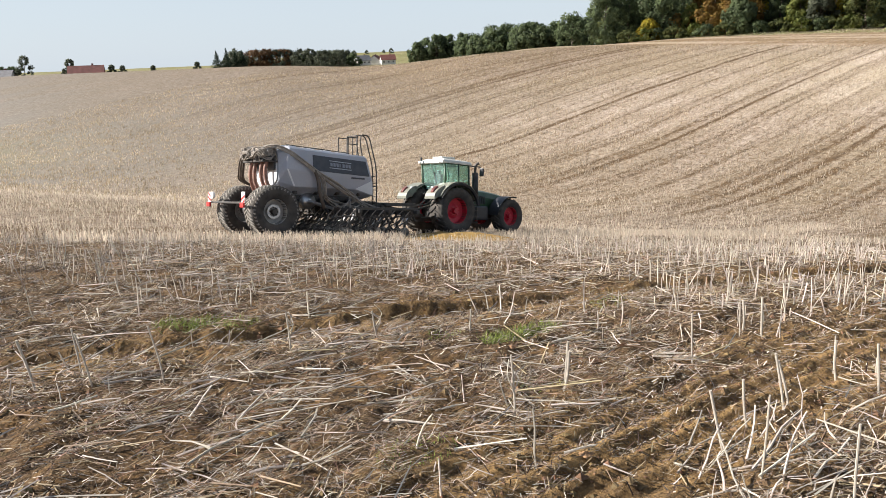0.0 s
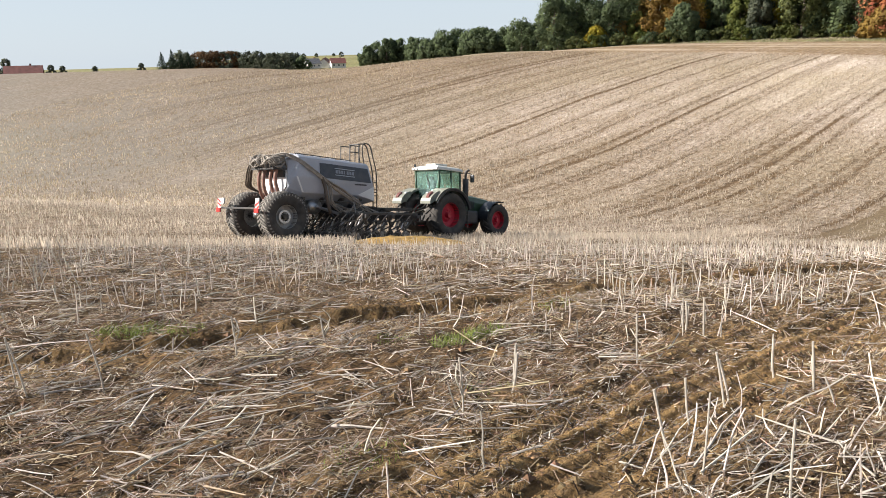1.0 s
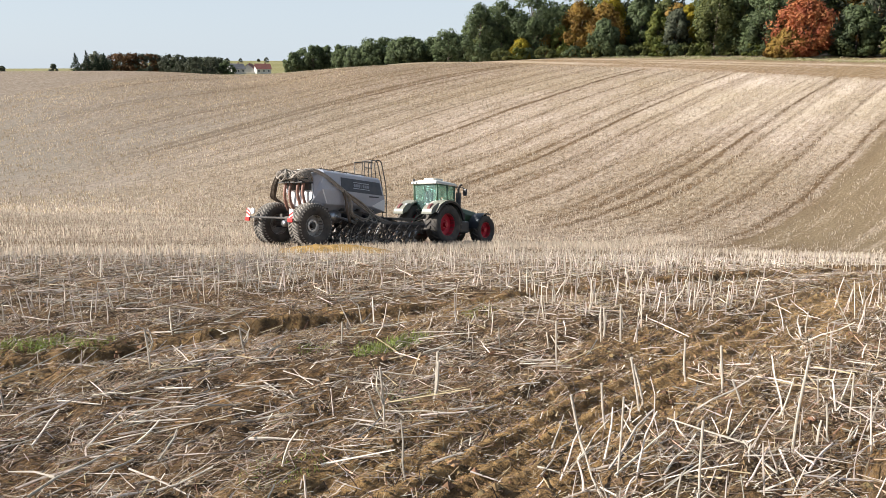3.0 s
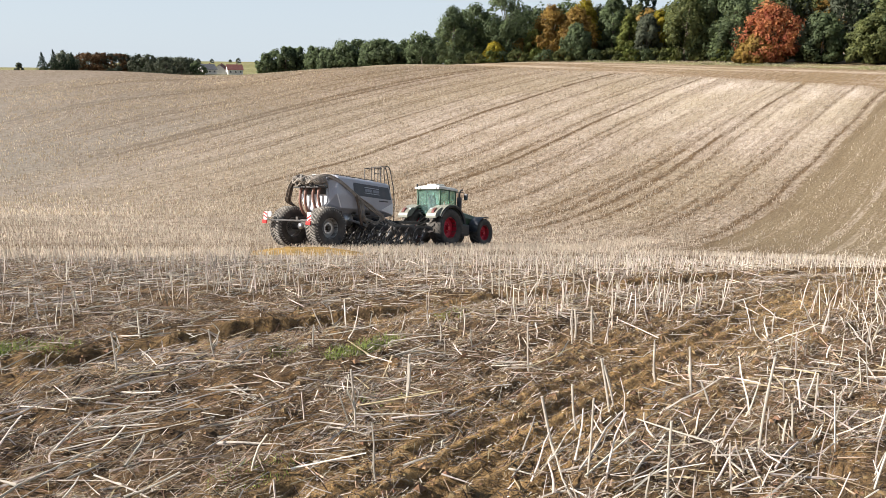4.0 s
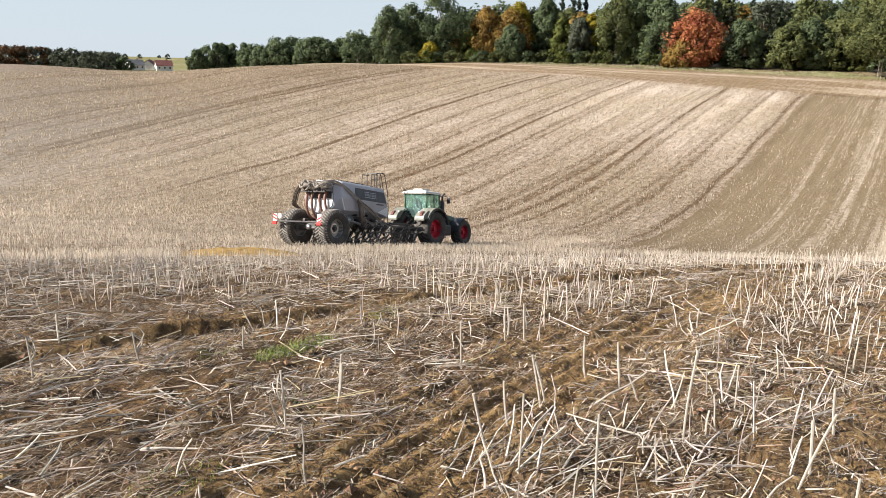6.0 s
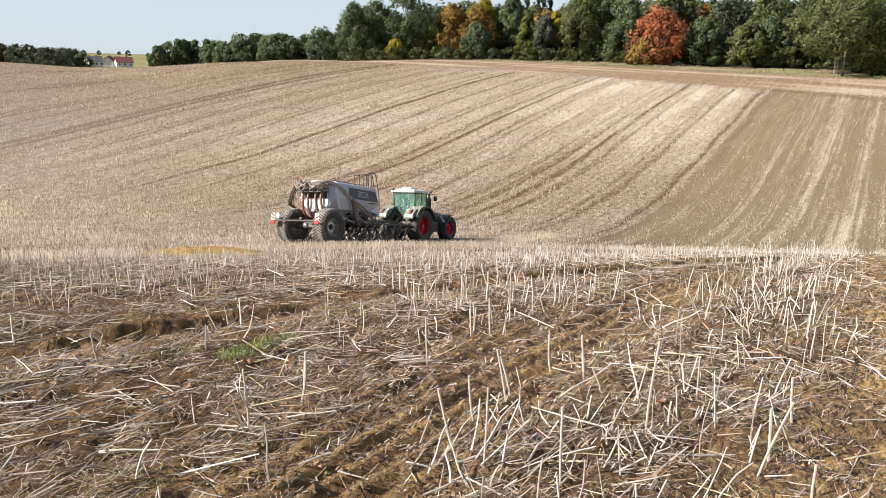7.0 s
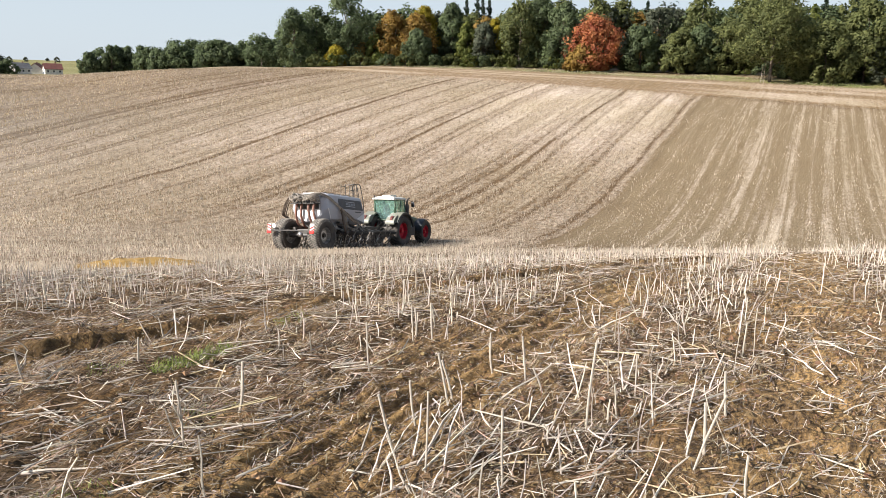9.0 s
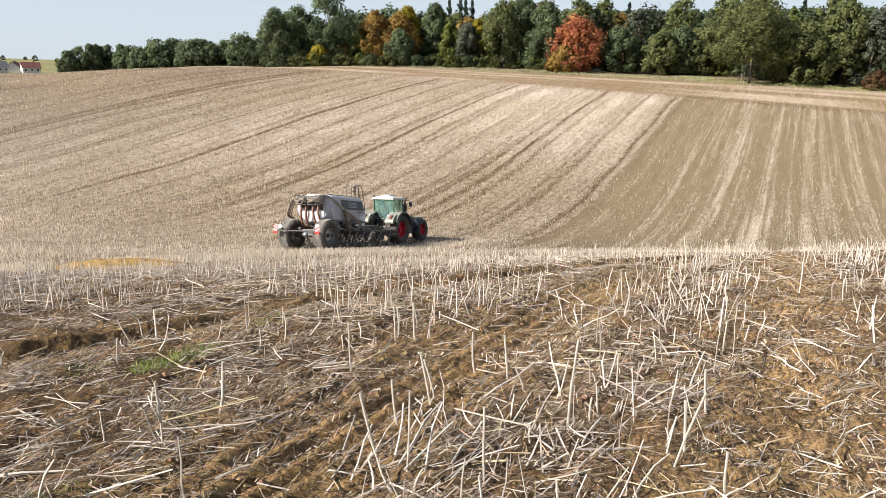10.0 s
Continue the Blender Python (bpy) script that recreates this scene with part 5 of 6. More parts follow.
    part("console", box(bm, (0.3, -0.45, 2.05), (0.5, 0.22, 0.18), 0.04), INTERIOR, t)
    # mudguards
    for s in (-1, 1):
        bm = bmesh.new()
        arch(bm, (0, 0, RR), RR + 0.10, 25, 150, s * 0.60, s * 1.40, 0.09, 22)
        bmesh.ops.recalc_face_normals(bm, faces=bm.faces)
        g = part("rear_mudguard", bm, PAINT_GREY, t, "dusty pale grey-green rear mudguard", shade=False)
        bm = bmesh.new()
        arch(bm, (0, 0, RR), RR + 0.05, 12, 152, s * 1.35, s * 1.46, 0.08, 22)
        part("guard_rim", bm, BLACK_PLASTIC, g, "black rubber edge of the mudguard")
        bm = bmesh.new()
        loft(bm, [[(x, s * 0.62, z), (x, s * 1.30, z), (x, s * 1.28, z + h), (x, s * 0.64, z + h)] for x, z, h in ((-0.72, 1.86, 0.28), (-0.92, 1.74, 0.32), (-1.12, 1.61, 0.32), (-1.25, 1.54, 0.25), (-1.30, 1.54, 0.12))])
        part("guard_lip", bevelled(bm, 0.02), PAINT_GREY, g)
        bm = bmesh.new()
        loft(bm, [[(x, s * 0.92, z), (x, s * 1.14, z), (x - 0.02, s * 1.12, z + h), (x - 0.02, s * 0.94, z + h)] for x, z, h in ((-0.96, 2.0, 0.10), (-1.10, 1.89, 0.13), (-1.22, 1.76, 0.12))])
        lamp = part("tail_lamp", bevelled(bm, 0.025), LENS, g, "dusty dark red tail lamp")
        part("lamp_glass", box(bmesh.new(), (-0.93, s * 0.72, 2.0), (0.12, 0.14, 0.16), 0.04), MARK, lamp, "clear reversing lamp")
        bm = bmesh.new()
        arch(bm, (WB, 0, FR), FR + 0.05, 72, 176, s * 0.70, s * 1.30, 0.04)
        part("front_mudguard", bm, BLACK_PLASTIC, t, "black front mudguard")
        # mirror
        bm = bmesh.new()
        hose(bm, [(1.10, s * 0.76, 2.98), (1.35, s * 0.95, 3.02), (1.5, s * 1.14, 2.96)], 0.022)
        m = part("mirror_arm", bm, BLACK, t)
        part("mirror", box(bmesh.new(), (1.52, s * 1.16, 2.76), (0.09, 0.22, 0.36), 0.04), BLACK_PLASTIC, m)
    # exhaust, steps and tank
    bm = bmesh.new()
    rod(bm, (1.60, -0.66, 1.5), (1.60, -0.66, 2.75), 0.14, 16)
    hose(bm, [(1.60, -0.66, 2.7), (1.60, -0.66, 2.98), (1.64, -0.70, 3.12), (1.72, -0.78, 3.18)], 0.06, 10)
    part("exhaust", bm, BLACK, t, "thick black exhaust stack", shade=True)
    bm = bmesh.new()
    box(bm, (1.5, -0.82, 0.95), (1.15, 0.5, 0.62), 0.08)
    part("fuel_tank", bm, BLACK_PLASTIC, t, "black side tank")
    part("fuel_tank", box(bmesh.new(), (1.5, 0.82, 0.95), (1.15, 0.5, 0.62), 0.08), PAINT, t, "dark green side tank")
    for k in range(4):
        bm = box(bmesh.new(), (1.12, -1.12, 0.55 + k * 0.26), (0.42, 0.16, 0.04), 0.01)
        rod(bm, (0.93, -1.12, 0.55 + k * 0.26), (0.93, -1.12, 0.82 + k * 0.26), 0.02), rod(bm, (1.31, -1.12, 0.55 + k * 0.26), (1.31, -1.12, 0.82 + k * 0.26), 0.02)
        part("step", bm, BLACK, t)
    # rear linkage
    bm = bmesh.new()
    for s in (-1, 1):
        rod(bm, (-0.25, s * 0.38, 0.75), (-1.35, s * 0.46, 0.72), 0.05)
        rod(bm, (-0.35, s * 0.36, 1.75), (-0.95, s * 0.42, 0.78), 0.045)
        rod(bm, (-0.2, s * 0.3, 1.5), (-0.55, s * 0.35, 1.78), 0.06)
        hose(bm, [(-0.4, s * 0.15, 1.6), (-0.8, s * 0.2, 1.35), (-1.2, s * 0.1, 1.25), (-1.7, s * 0.05, 1.1)], 0.025)
    rod(bm, (-0.3, 0, 1.3), (-1.3, 0, 1.05), 0.045)
    box(bm, (-0.75, 0, 0.62), (0.9, 0.16, 0.12), 0.02)
    part("rear_linkage", bm, BLACK, t, "dark steel lift arms and hoses")
    part("weight_block", box(bmesh.new(), (4.5, 0, 0.85), (0.35, 0.95, 0.5), 0.06), BLACK, t)
    tagged(t, "green tractor with red rims and a cream cab roof", "tractor")
    return t, wheels


def tank_top(x):
    return 3.58 - 0.0546 * (x - 0.62)


def tank_section(xs, f, zt, zl, zb):
    """A ring of the hopper: xs are the places along the machine of its belly, lower edge, crease and rim; f narrows it."""
    half = ((xs[0], 0.60 * f, zb), (xs[1], 1.20 * f, zl), (xs[2], 1.27 * f, zt - 0.84), (xs[3], 1.16 * f, zt - 0.10), (xs[3], 1.0 * f, zt))
    return [(x, -y, z) for x, y, z in half] + [(x, y, z) for x, y, z in half[::-1]]


def build_drill():
    d = new("seed_drill")
    wheels = []
    R = 0.95
    for s in (-1, 1):
        wheels.append((build_wheel(d, (0, s * 1.24, R), R, 0.78, 0.44, GREY_RIM, s, 40, RUBBER_SOIL_LIT, 0.05), R))
    # hopper
    bm = bmesh.new()
    loft(bm, [tank_section((0.40, 0.40, 0.40, 0.40), 0.72, 3.40, 2.30, 1.95), tank_section((0.95, 0.85, 0.55, 0.72), 1.0, 3.58, 2.11, 1.74), tank_section((3.30, 3.40, 3.45, 3.42), 1.0, tank_top(3.42), 2.08, 1.74),
              tank_section((4.10, 4.28, 4.18, 4.0), 1.0, tank_top(4.0), 1.86, 1.70), tank_section((4.16, 4.36, 4.26, 4.08), 0.88, tank_top(4.08) - 0.05, 1.96, 1.76)])
    hopper = part("hopper", bevelled(bm, 0.03, 2, 0.25), TANK_SHADE_GREY, d, "faceted seed hopper, grey for its shaded side")
    hopper.matrix_basis = Matrix.Translation((0, 0, -0.24))
    # white plate gives the rear face its sunlit brightness in paint
    bm = bmesh.new()
    plate(bm, ((0.385, -0.42, 2.0), (0.385, -0.82, 2.34), (0.385, -0.86, 2.58), (0.385, -0.80, 3.25), (0.385, 0.80, 3.25), (0.385, 0.86, 2.58), (0.385, 0.82, 2.34), (0.385, 0.42, 2.0)), (-1, 0, 0), 0.03)
    part("rear_panel", bevelled(bm, 0.01), TANK_WHITE, hopper, "hopper rear panel, white as its sunlit face")

    def wall(x, drop, s, proud):
        """A point on the upper side wall, drop below the rim, and proud of the paint."""
        n = Vector((0, s, 0.15)).normalized()
        return Vector((x, s * (1.16 + 0.11 * (drop - 0.10) / 0.74), tank_top(x) - drop)) + n * proud
    for s in (-1, 1):
        n = Vector((0, s, 0.15)).normalized()
        # a dark band lying on the upper side wall
        band = part("panel", bevelled(plate(bmesh.new(), [wall(1.62, 0.23, s, 0.006), wall(3.93, 0.23, s, 0.006), wall(4.07, 0.80, s, 0.006), wall(1.62, 0.80, s, 0.006)], n, 0.02), 0.006), PANEL, hopper, "dark blue-grey side panel with a pale maker's mark")
        for drop in (0.375, 0.635):  # the maker's mark: plain bars between two lines
            part("mark_line", plate(bmesh.new(), [wall(2.3, drop + 0.012, s, 0.028), wall(3.26, drop + 0.012, s, 0.028), wall(3.26, drop - 0.012, s, 0.028), wall(2.3, drop - 0.012, s, 0.028)], n, 0.004), MARK, band)
        for k in range(7):
            x0, x1 = 2.34 + k * 0.132, 2.34 + k * 0.132 + (0.045 if k == 3 else 0.095)
            part("mark_bar", plate(bmesh.new(), [wall(x0, 0.57, s, 0.028), wall(x1, 0.57, s, 0.028), wall(x1, 0.44, s, 0.028), wall(x0, 0.44, s, 0.028)], n, 0.004), MARK_DIM, band)
        low = [Vector((x, s * 1.272, tank_top(x) - dz)) for x, dz in ((3.25, 0.89), (3.85, 0.87), (3.85, 0.93), (3.25, 0.95))]
        part("mark_bar", plate(bmesh.new(), low, (0, s, 0), 0.006), PANEL, hopper)
        # folded facet at the lower front, its brighter light painted white
        tri = [Vector((x, s * y, z)) for x, y, z in ((4.20, 1.278, 2.45), (3.45, 1.225, 2.10), (4.26, 1.225, 1.88))]
        part("front_facet", plate(bmesh.new(), tri, (0, s, 0), 0.014), TANK_WHITE, hopper, "front hopper facet, whitened where it catches light")
        # white edge strip along the rear chamfer
        strip = [Vector(p) for p in ((0.83, s * 1.212, 2.14), (0.90, s * 1.215, 2.14), (0.61, s * 1.275, 2.73), (0.54, s * 1.275, 2.74))]
        part("edge_strip", plate(bmesh.new(), strip, (-0.2, s, 0), 0.014), TANK_WHITE, hopper)
    # lids and top rail
    for k in range(4):
        x = 0.95 + k * 0.75
        bm = box(bmesh.new(), (x, 0, 3.60 - 0.0546 * (x - 0.62)), (0.62, 1.2, 0.09), 0.03)
        rod(bm, (x - 0.1, -0.66, 3.6 - 0.0546 * (x - 0.62)), (x + 0.1, -0.66, 3.6 - 0.0546 * (x - 0.62)), 0.03)
        part("lid", bm, TANK_WHITE, hopper, "white hopper lid")
    bm = bmesh.new()
    rod(bm, (0.7, -0.86, 3.63), (3.4, -0.86, 3.48), 0.018)
    for k in range(8):
        x = 0.75 + k * 0.37
        rod(bm, (x, -0.86, 3.5), (x, -0.86, 3.63 - 0.0546 * (x - 0.7)), 0.018)
    part("top_rail", bm, BLACK, hopper)
    # platform, ladder and handrails at the front
    bm = bmesh.new()
    box(bm, (4.25, -0.35, 2.0), (0.5, 1.6, 0.05), 0.01)
    part("platform", bm, BLACK, d)
    for s, y0 in ((0, -0.98), (1, -0.72)):
        bm = bmesh.new()
        hose(bm, [(4.62, y0, 0.95), (4.58, y0, 2.6), (4.38, y0, 3.4), (4.22, y0, 3.88), (4.02, y0, 3.98), (3.84, y0, 3.9), (3.86, y0, 3.4), (4.22, y0, 1.95)], 0.026, 6, 4)
        part("handrail", bm, BLACK, d, "bent black tube handrail")
    for k in range(6):
        part("ladder_rung", rod(bmesh.new(), (4.60 - 0.012 * k, -0.98, 1.05 + 0.27 * k), (4.60 - 0.012 * k, -0.72, 1.05 + 0.27 * k), 0.018), BLACK, d)
    bm = bmesh.new()
    hose(bm, [(3.75, -0.85, 3.12), (3.75, -0.85, 3.9), (3.72, -0.8, 3.94), (3.72, -0.25, 3.94), (3.75, -0.2, 3.9), (3.75, -0.2, 3.12)], 0.024, 6, 3)
    hose(bm, [(3.3, -0.85, 3.15), (3.3, -0.85, 3.82), (3.35, -0.85, 3.86), (3.8, -0.85, 3.86)], 0.022, 6, 3)
    hose(bm, [(3.3, -0.2, 3.15), (3.3, -0.2, 3.82), (3.35, -0.2, 3.86), (3.8, -0.2, 3.86)], 0.022, 6, 3)
    rod(bm, (3.55, -0.85, 3.13), (3.55, -0.85, 3.86), 0.022), rod(bm, (3.3, -0.85, 3.6), (3.75, -0.85, 3.6), 0.02)
    part("guard_rail", bm, BLACK, d, "black tube guard rail on the hopper top")
    # chassis
    bm = bmesh.new()
    for s in (-1, 1):
        box(bm, (2.3, s * 0.55, 1.28), (5.0, 0.16, 0.26), 0.02)
        loft(bm, [[(4.7, s * 0.55 - 0.08, 1.15), (4.7, s * 0.55 + 0.08, 1.15), (4.7, s * 0.55 + 0.08, 1.41), (4.7, s * 0.55 - 0.08, 1.41)], [(7.0, s * 0.08 - 0.07, 0.8), (7.0, s * 0.08 + 0.07, 0.8), (7.0, s * 0.08 + 0.07, 1.0), (7.0, s * 0.08 - 0.07, 1.0)]])
        rod(bm, (3.8, s * 0.6, 1.3), (3.9, s * 0.7, 1.75), 0.06), rod(bm, (0.9, s * 0.6, 1.3), (0.9, s * 0.75, 1.65), 0.06)
    rod(bm, (0, -1.0, R), (0, 1.0, R), 0.13, 12)
    box(bm, (0.1, 0, 1.15), (0.4, 1.3, 0.3), 0.03)
    box(bm, (7.2, 0, 0.85), (0.9, 0.2, 0.16), 0.03)
    box(bm, (6.0, 0, 1.3), (1.5, 1.5, 0.14), 0.02)
    # black block added to keep the gap below the hopper in shade
    box(bm, (2.4, 0, 1.52), (3.0, 1.5, 0.30), 0.04)
    for x in (1.0, 1.9, 2.8, 3.7):
        box(bm, (x, 0, 1.66), (0.1, 2.2, 0.12), 0.015)
    part("chassis", bm, BLACK, d, "black steel chassis and drawbar with an added shade block")
    # metering fan and pump under the hopper
    bm = bmesh.new()
    rod(bm, (1.6, -0.95, 1.35), (1.6, -0.55, 1.35), 0.3, 18)
    part("fan_housing", bm, STEEL, d, "bare metal fan housing", shade=True)
    for k in range(3):
        bm = bmesh.new()
        rod(bm, (2.2 + 0.6 * k, -1.0, 1.32), (2.2 + 0.6 * k, -0.6, 1.45), 0.11, 10)
        rod(bm, (2.2 + 0.6 * k, -0.9, 1.2), (2.4 + 0.6 * k, -1.05, 0.95), 0.05, 8)
        part("metering_unit", bm, STEEL if k == 1 else BLACK_PLASTIC, d)
    part("hydraulic_ram", rod(rod(bmesh.new(), (1.5, -1.15, 1.35), (2.5, -1.3, 1.08), 0.06), (2.5, -1.3, 1.08), (3.2, -1.45, 0.88), 0.035), STEEL, d, "bright steel hydraulic ram")
    # tool bars and row units
    for x in (2.6, 3.9, 5.2):
        bm = box(bmesh.new(), (x, 0, 1.02), (0.14, 6.0, 0.14), 0.015)
        for y in (-0.55, 0.55):
            box(bm, (x, y, 1.14), (0.2, 0.14, 0.24), 0.01)
        part("tool_bar", bm, BLACK, d, "black square tool bar")
    for y in (-2.7, -1.6, 1.6, 2.7):
        part("cross_beam", box(bmesh.new(), (3.9, y, 1.12), (2.9, 0.12, 0.1), 0.015), BLACK, d)
    units = []
    ru = random.Random(8)
    for r, x in enumerate((2.6, 3.9, 5.2)):
        for k in range(12):
            y = -2.85 + 0.5 * k + 0.083 * r
            e, f = ru.uniform(-0.16, 0.16), ru.uniform(-0.08, 0.1)
            bm = bmesh.new()
            rod(bm, (x + e, y, 0.98 + f), (x + e + 0.22, y + 0.04, 0.62 + f), 0.05, 8)
            rod(bm, (x + e - 0.5, y, 0.74 + f), (x + e + 0.1, y, 0.86), 0.025, 6)
            rod(bm, (x, y, 1.0), (x - 0.42, y, 0.52), 0.045, 6)
            rod(bm, (x - 0.42, y, 0.52), (x - 0.42, y, 0.26), 0.04, 6)
            rod(bm, (x - 0.3, y, 0.66), (x - 0.85, y, 0.42), 0.03, 6)
            box(bm, (x - 0.02, y, 1.02), (0.24, 0.09, 0.24), 0.01)
            u = part("row_unit", bm, BLACK, d, "black sprung arm with seed disc")
            for q in (-1, 1):
                bm = bmesh.new()
                rod(bm, (x - 0.42 + 0.02 * q, y + 0.03 * q, 0.24), (x - 0.42 + 0.02 * q, y + 0.042 * q, 0.24), 0.2, 18)
                rod(bm, (x - 0.42, y + 0.03 * q, 0.24), (x - 0.42, y + 0.07 * q, 0.24), 0.06, 8)
                part("disc", bm, DISC, u, "worn soil-stained steel disc")
            bm = bmesh.new()
            lathe(bm, [(0.10, -0.035), (0.17, -0.035), (0.185, 0), (0.17, 0.035), (0.10, 0.035)], 16)
            bmesh.ops.translate(bm, verts=bm.verts, vec=(x - 0.86, y, 0.19))
            part("press_wheel", bm, RUBBER, u)
            bm = bmesh.new()
            hose(bm, [(x - 0.1, y, 1.12), (x - 0.35, y + 0.03, 0.85), (x - 0.5, y, 0.45)], 0.022, 5, 3)
            part("seed_tube", bm, HOSE, u)
            # bare steel rod, added only to put a glint on each unit
            bm = rod(bmesh.new(), (x + e - 0.25, y + 0.07, 0.42 + f), (x + e - 0.08, y + 0.07, 0.80 + f), 0.028, 8)
            part("spring_strut", bm, STEEL, u, "steel rod added for glints on the row unit")
            units.append((x, y))
    # distributor heads and hoses at the back of the hopper
    for s in (-1, 1):
        bm = bmesh.new()
        rod(bm, (0.06, s * 0.44, 2.80), (0.06, s * 0.44, 3.06), 0.32, 18)
        rod(bm, (0.06, s * 0.44, 3.06), (0.06, s * 0.44, 3.14), 0.28, 18, 0.12)
        head = part("distributor_head", bm, BLACK_PLASTIC, d, "round black distributor head with hoses", shade=True)
        bm = bmesh.new()
        box(bm, (0.10, s * 0.44, 2.76), (0.6, 0.8, 0.06), 0.01)
        box(bm, (0.30, s * 0.44, 2.60), (0.08, 0.7, 0.3), 0.01)
        part("bracket", bm, BLACK, head)
        for q in (-0.24, 0.12):
            bm = bmesh.new()
            hose(bm, [(0.05, s * 0.44 + q, 2.78), (-0.02, s * 0.44 + q, 2.4), (0.06, s * 0.48 + q, 1.95), (0.35, s * 0.5 + q, 1.5), (0.9, s * 0.4, 1.25)], 0.07, 8, 5)
            part("riser_hose", bm, HOSE_RED, d, "thick red-brown riser hose", shade=True)
    rg = random.Random(5)
    for s in (-1, 1):
        for k in range(19):  # over the rim, then bundled along the flank and fanned out to the tool bars
            a = rg.uniform(0, 6.28)
            x0, y0 = 0.06 + 0.3 * math.cos(a), s * 0.44 + 0.3 * math.sin(a)
            j, g, e = rg.uniform(-0.05, 0.05), rg.uniform(-0.07, 0.07), rg.uniform(0, 1)
            tx, ty = rg.choice([q for q in units if 0.6 < q[1] * s < 2.4])
            pts = [(x0, y0, 2.98), (x0 + 0.12 * math.cos(a), y0 + 0.12 * math.sin(a), 3.14 + g), (0.26 + j, s * (0.86 + j), 3.30 + g), (0.72 + j, s * (1.20 + 0.5 * j), 3.08 + g), (1.30 + j, s * (1.36 + 0.4 * j), 2.68 + g), (1.85 + j, s * (1.42 + j), 2.32 + g)]
            if k < 13:
                pts += [(2.55 + 2 * j, s * (1.46 + j), 1.93 + 1.6 * g), (3.0 + 0.5 * e, s * (1.5 + j), 1.62 - 0.25 * e + g)]
            else:
                pts += [(1.98 + j, s * (1.46 + j), 1.95 + g), (2.05 + 2 * j, s * (1.5 + j), 1.5 + g)]
            bm = bmesh.new()
            hose(bm, pts + [(tx - 0.05, ty, 1.10)], 0.021, 6, 4)
            part("seed_hose", bm, HOSE, d, "long ribbed seed hose", shade=True)
        for k in range(20):  # flat coils tangled round and over the heads
            a, b, c = rg.uniform(0, 6.28), rg.uniform(0.30, 0.52), rg.uniform(2.86, 3.18)
            w = rg.uniform(1.6, 3.4)
            pts = [(0.06 + 0.30 * math.cos(a), s * 0.44 + 0.30 * math.sin(a), 2.92)]
            for i in range(5):
                t = a + w * (i + 1) / 5
                pts.append((0.05 + 0.85 * b * math.cos(t), s * 0.46 + b * math.sin(t), c + 0.12 * math.sin(2.2 * i + a)))
            if k % 2:
                pts += [(0.34, s * (0.62 + 0.3 * b), 3.30), (0.70, s * 1.16, 3.10 - 0.1 * b), (1.1, s * 1.33, 2.82 - 0.1 * b), (1.5, s * 1.40, 2.55)]
            bm = bmesh.new()
            hose(bm, pts, 0.022, 6, 4)
            part("seed_hose", bm, HOSE, d, "long ribbed seed hose", shade=True)
        bm = bmesh.new()
        hose(bm, [(1.62, s * 1.38, 2.50), (1.74, s * 1.43, 2.1), (1.78, s * 1.47, 1.7), (1.95, s * 1.5, 1.1)], 0.07, 8, 4)
        part("bundle_sleeve", bm, HOSE_DARK, d, "dark sleeve round a hose bundle", shade=True)
    for k in range(9):  # hoses that arch out over the far wheel
        j, g = rg.uniform(-0.1, 0.1), rg.uniform(-0.12, 0.12)
        bm = bmesh.new()
        hose(bm, [(0.1 + j, 0.6, 3.02), (0.0 + j, 0.92 + 0.5 * g, 3.08 + 0.5 * g), (-0.06 + j, 1.14 + g, 2.8), (-0.02 + j, 1.34 + g, 2.42), (0.12 + j, 1.5 + g, 2.08), (0.9, 1.62, 1.75), (1.5, 1.6, 1.2)], 0.026, 6, 4)
        part("seed_hose", bm, HOSE_DARK, d, "dark brown seed hose over the wheel", shade=True)
    # rear light bar with warning boards
    bm = bmesh.new()
    box(bm, (-1.15, 0, 1.24), (0.07, 3.0, 0.07), 0.01)
    for s in (-1, 1):
        box(bm, (-0.6, s * 0.5, 1.22), (1.1, 0.07, 0.07), 0.01)
    bar = part("light_bar", bm, BLACK, d)
    for s in (-1, 1):
        y = s * 1.5
        b = part("warning_board", box(bmesh.new(), (-1.2, y, 1.43), (0.025, 0.26, 0.38), 0.006), WHITE_PAINT, bar, "red and white striped warning board")
        for k in range(2):
            z = 1.28 + 0.15 * k
            part("stripe", plate(bmesh.new(), ((-1.215, y - 0.125, z), (-1.215, y + 0.125, z + s * 0.12), (-1.215, y + 0.125, z + s * 0.12 + 0.08), (-1.215, y - 0.125, z + 0.08)), (-1, 0, 0), 0.004), RED_PLASTIC, b)
        part("tail_lamp", box(bmesh.new(), (-1.24, y, 1.16), (0.07, 0.3, 0.17), 0.02), RED_PLASTIC, bar, "red tail lamp")
    bm = bmesh.new()
    rod(bm, (-1.26, 1.14, 1.5), (-1.20, 1.14, 1.5), 0.13, 20)
    part("speed_disc", bm, WHITE_PAINT, bar, "round white speed disc")
    bm = bmesh.new()
    rod(bm, (-0.55, -0.1, 1.0), (-0.42, -0.1, 1.0), 0.14, 16)
    part("end_cap", bm, STEEL, d, "bright round metal cap", shade=True)
    tagged(d, "grey trailed seed drill with hoses behind a tractor", "seed drill")
    return d, wheels


tractor, tractor_wheels = build_tractor()
for ob in tractor.children:
    if ob.data.materials[0] is GLASS:
        ob.visible_shadow = False
drill, drill_wheels = build_drill()


# ---- what moves ----
LANE_V = 24.2


def rig_u(t):
    return 20.02 + 2.56 * t - 0.02 * t * t


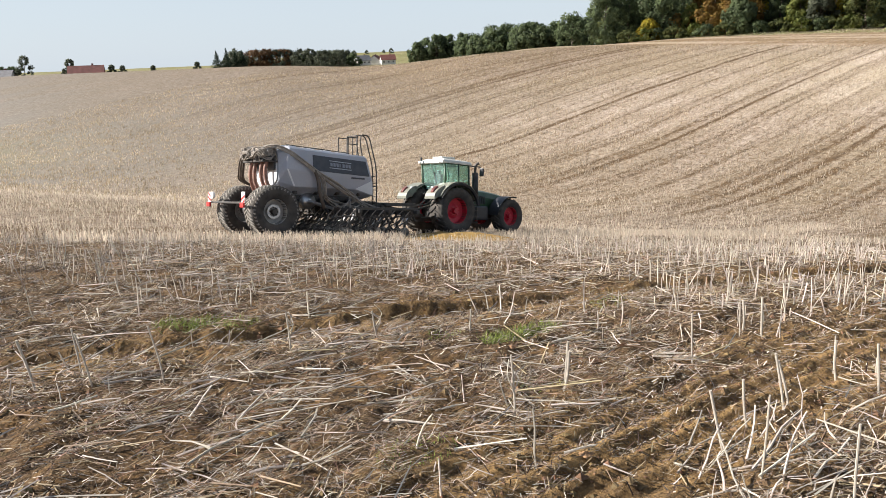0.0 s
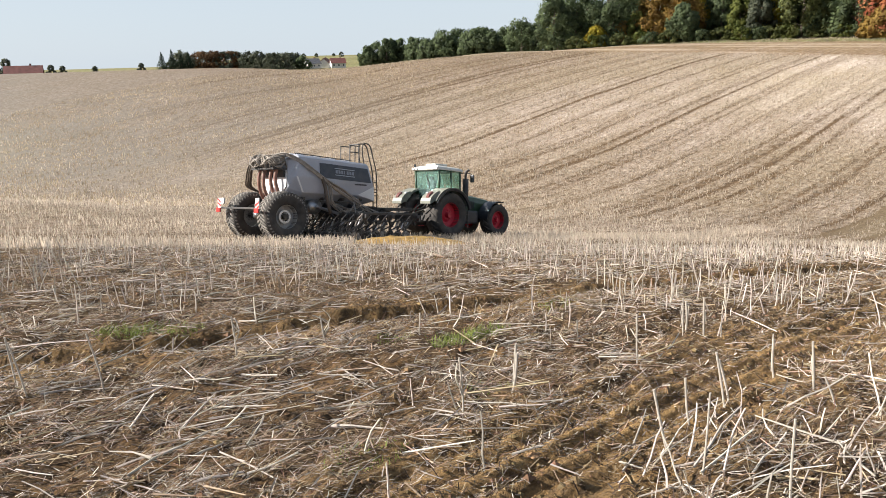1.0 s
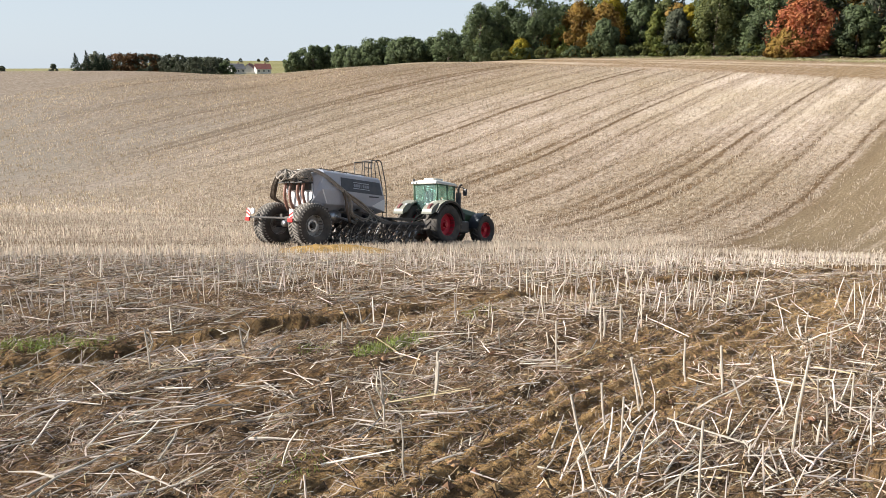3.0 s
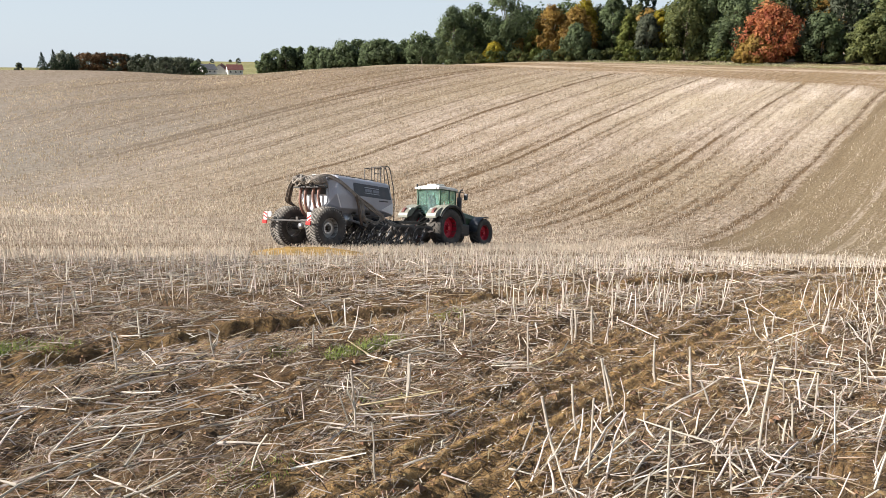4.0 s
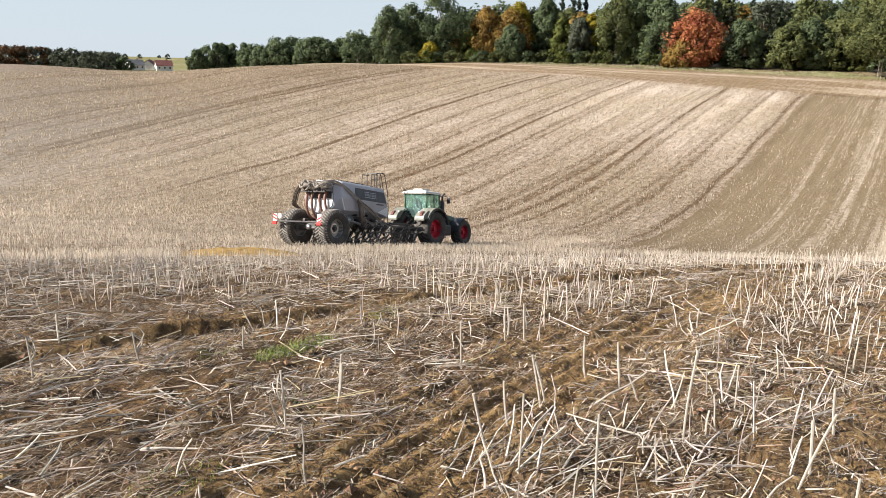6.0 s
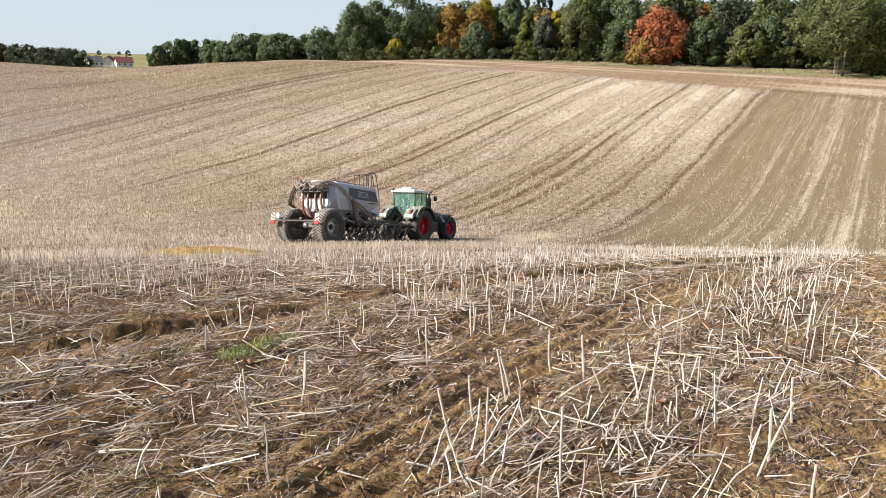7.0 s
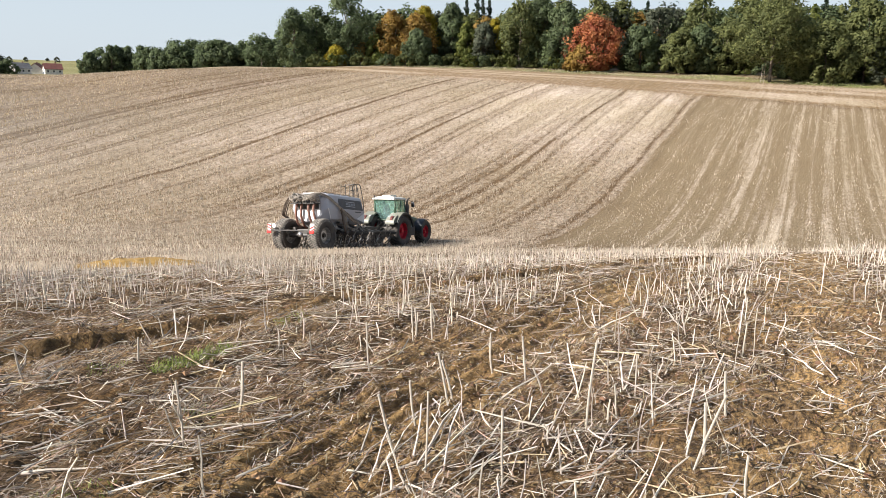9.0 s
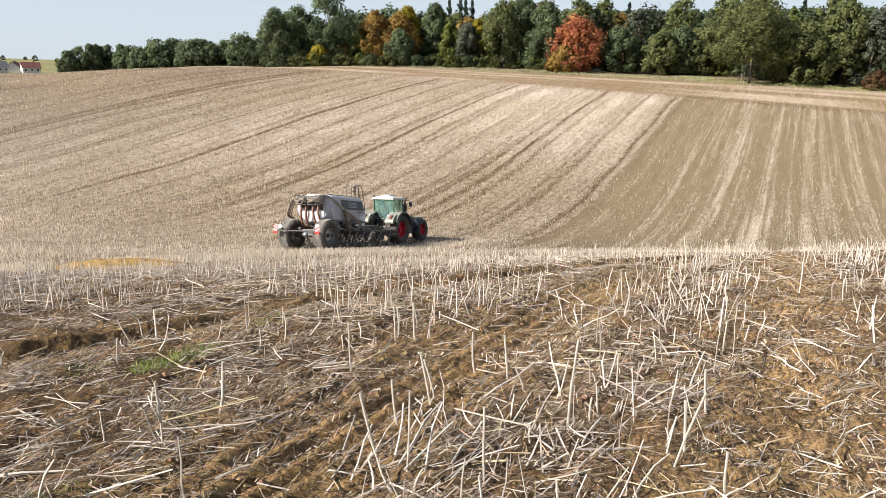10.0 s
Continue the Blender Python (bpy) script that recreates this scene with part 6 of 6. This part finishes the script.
def rig_pose(u, front, lane, turn=0.0):
    """A pose on the slope: origin at u, nose along the rows, pitched and rolled with the ground."""
    z0, z1 = float(large_form(u, lane)), float(large_form(u + front, lane))
    zl, zr = float(large_form(u, lane + 1)), float(large_form(u, lane - 1))
    x, y = to_xy(u, lane)
    return pose(x, y, z0 - 0.03, 0, 0, 40 + turn) @ pose(0, 0, 0, math.degrees(math.atan2(zl - zr, 2)), -math.degrees(math.atan2(z1 - z0, front)), 0)


def motions():
    times = [0.25 * k for k in range(41)]
    walk(tractor, [(t, rig_pose(rig_u(t), 3.35, LANE_V)) for t in times])
    walk(drill, [(t, rig_pose(rig_u(t) - 8.4, 7.0, LANE_V + 0.32 + 0.018 * t, -2.0)) for t in times])
    for wheel, radius in tractor_wheels + drill_wheels:
        c = wheel.matrix_basis.translation.copy()
        walk(wheel, [(t, pose(c.x, c.y, c.z, 0, math.degrees((rig_u(t) - rig_u(0)) / radius), 0)) for t in times])


motions()
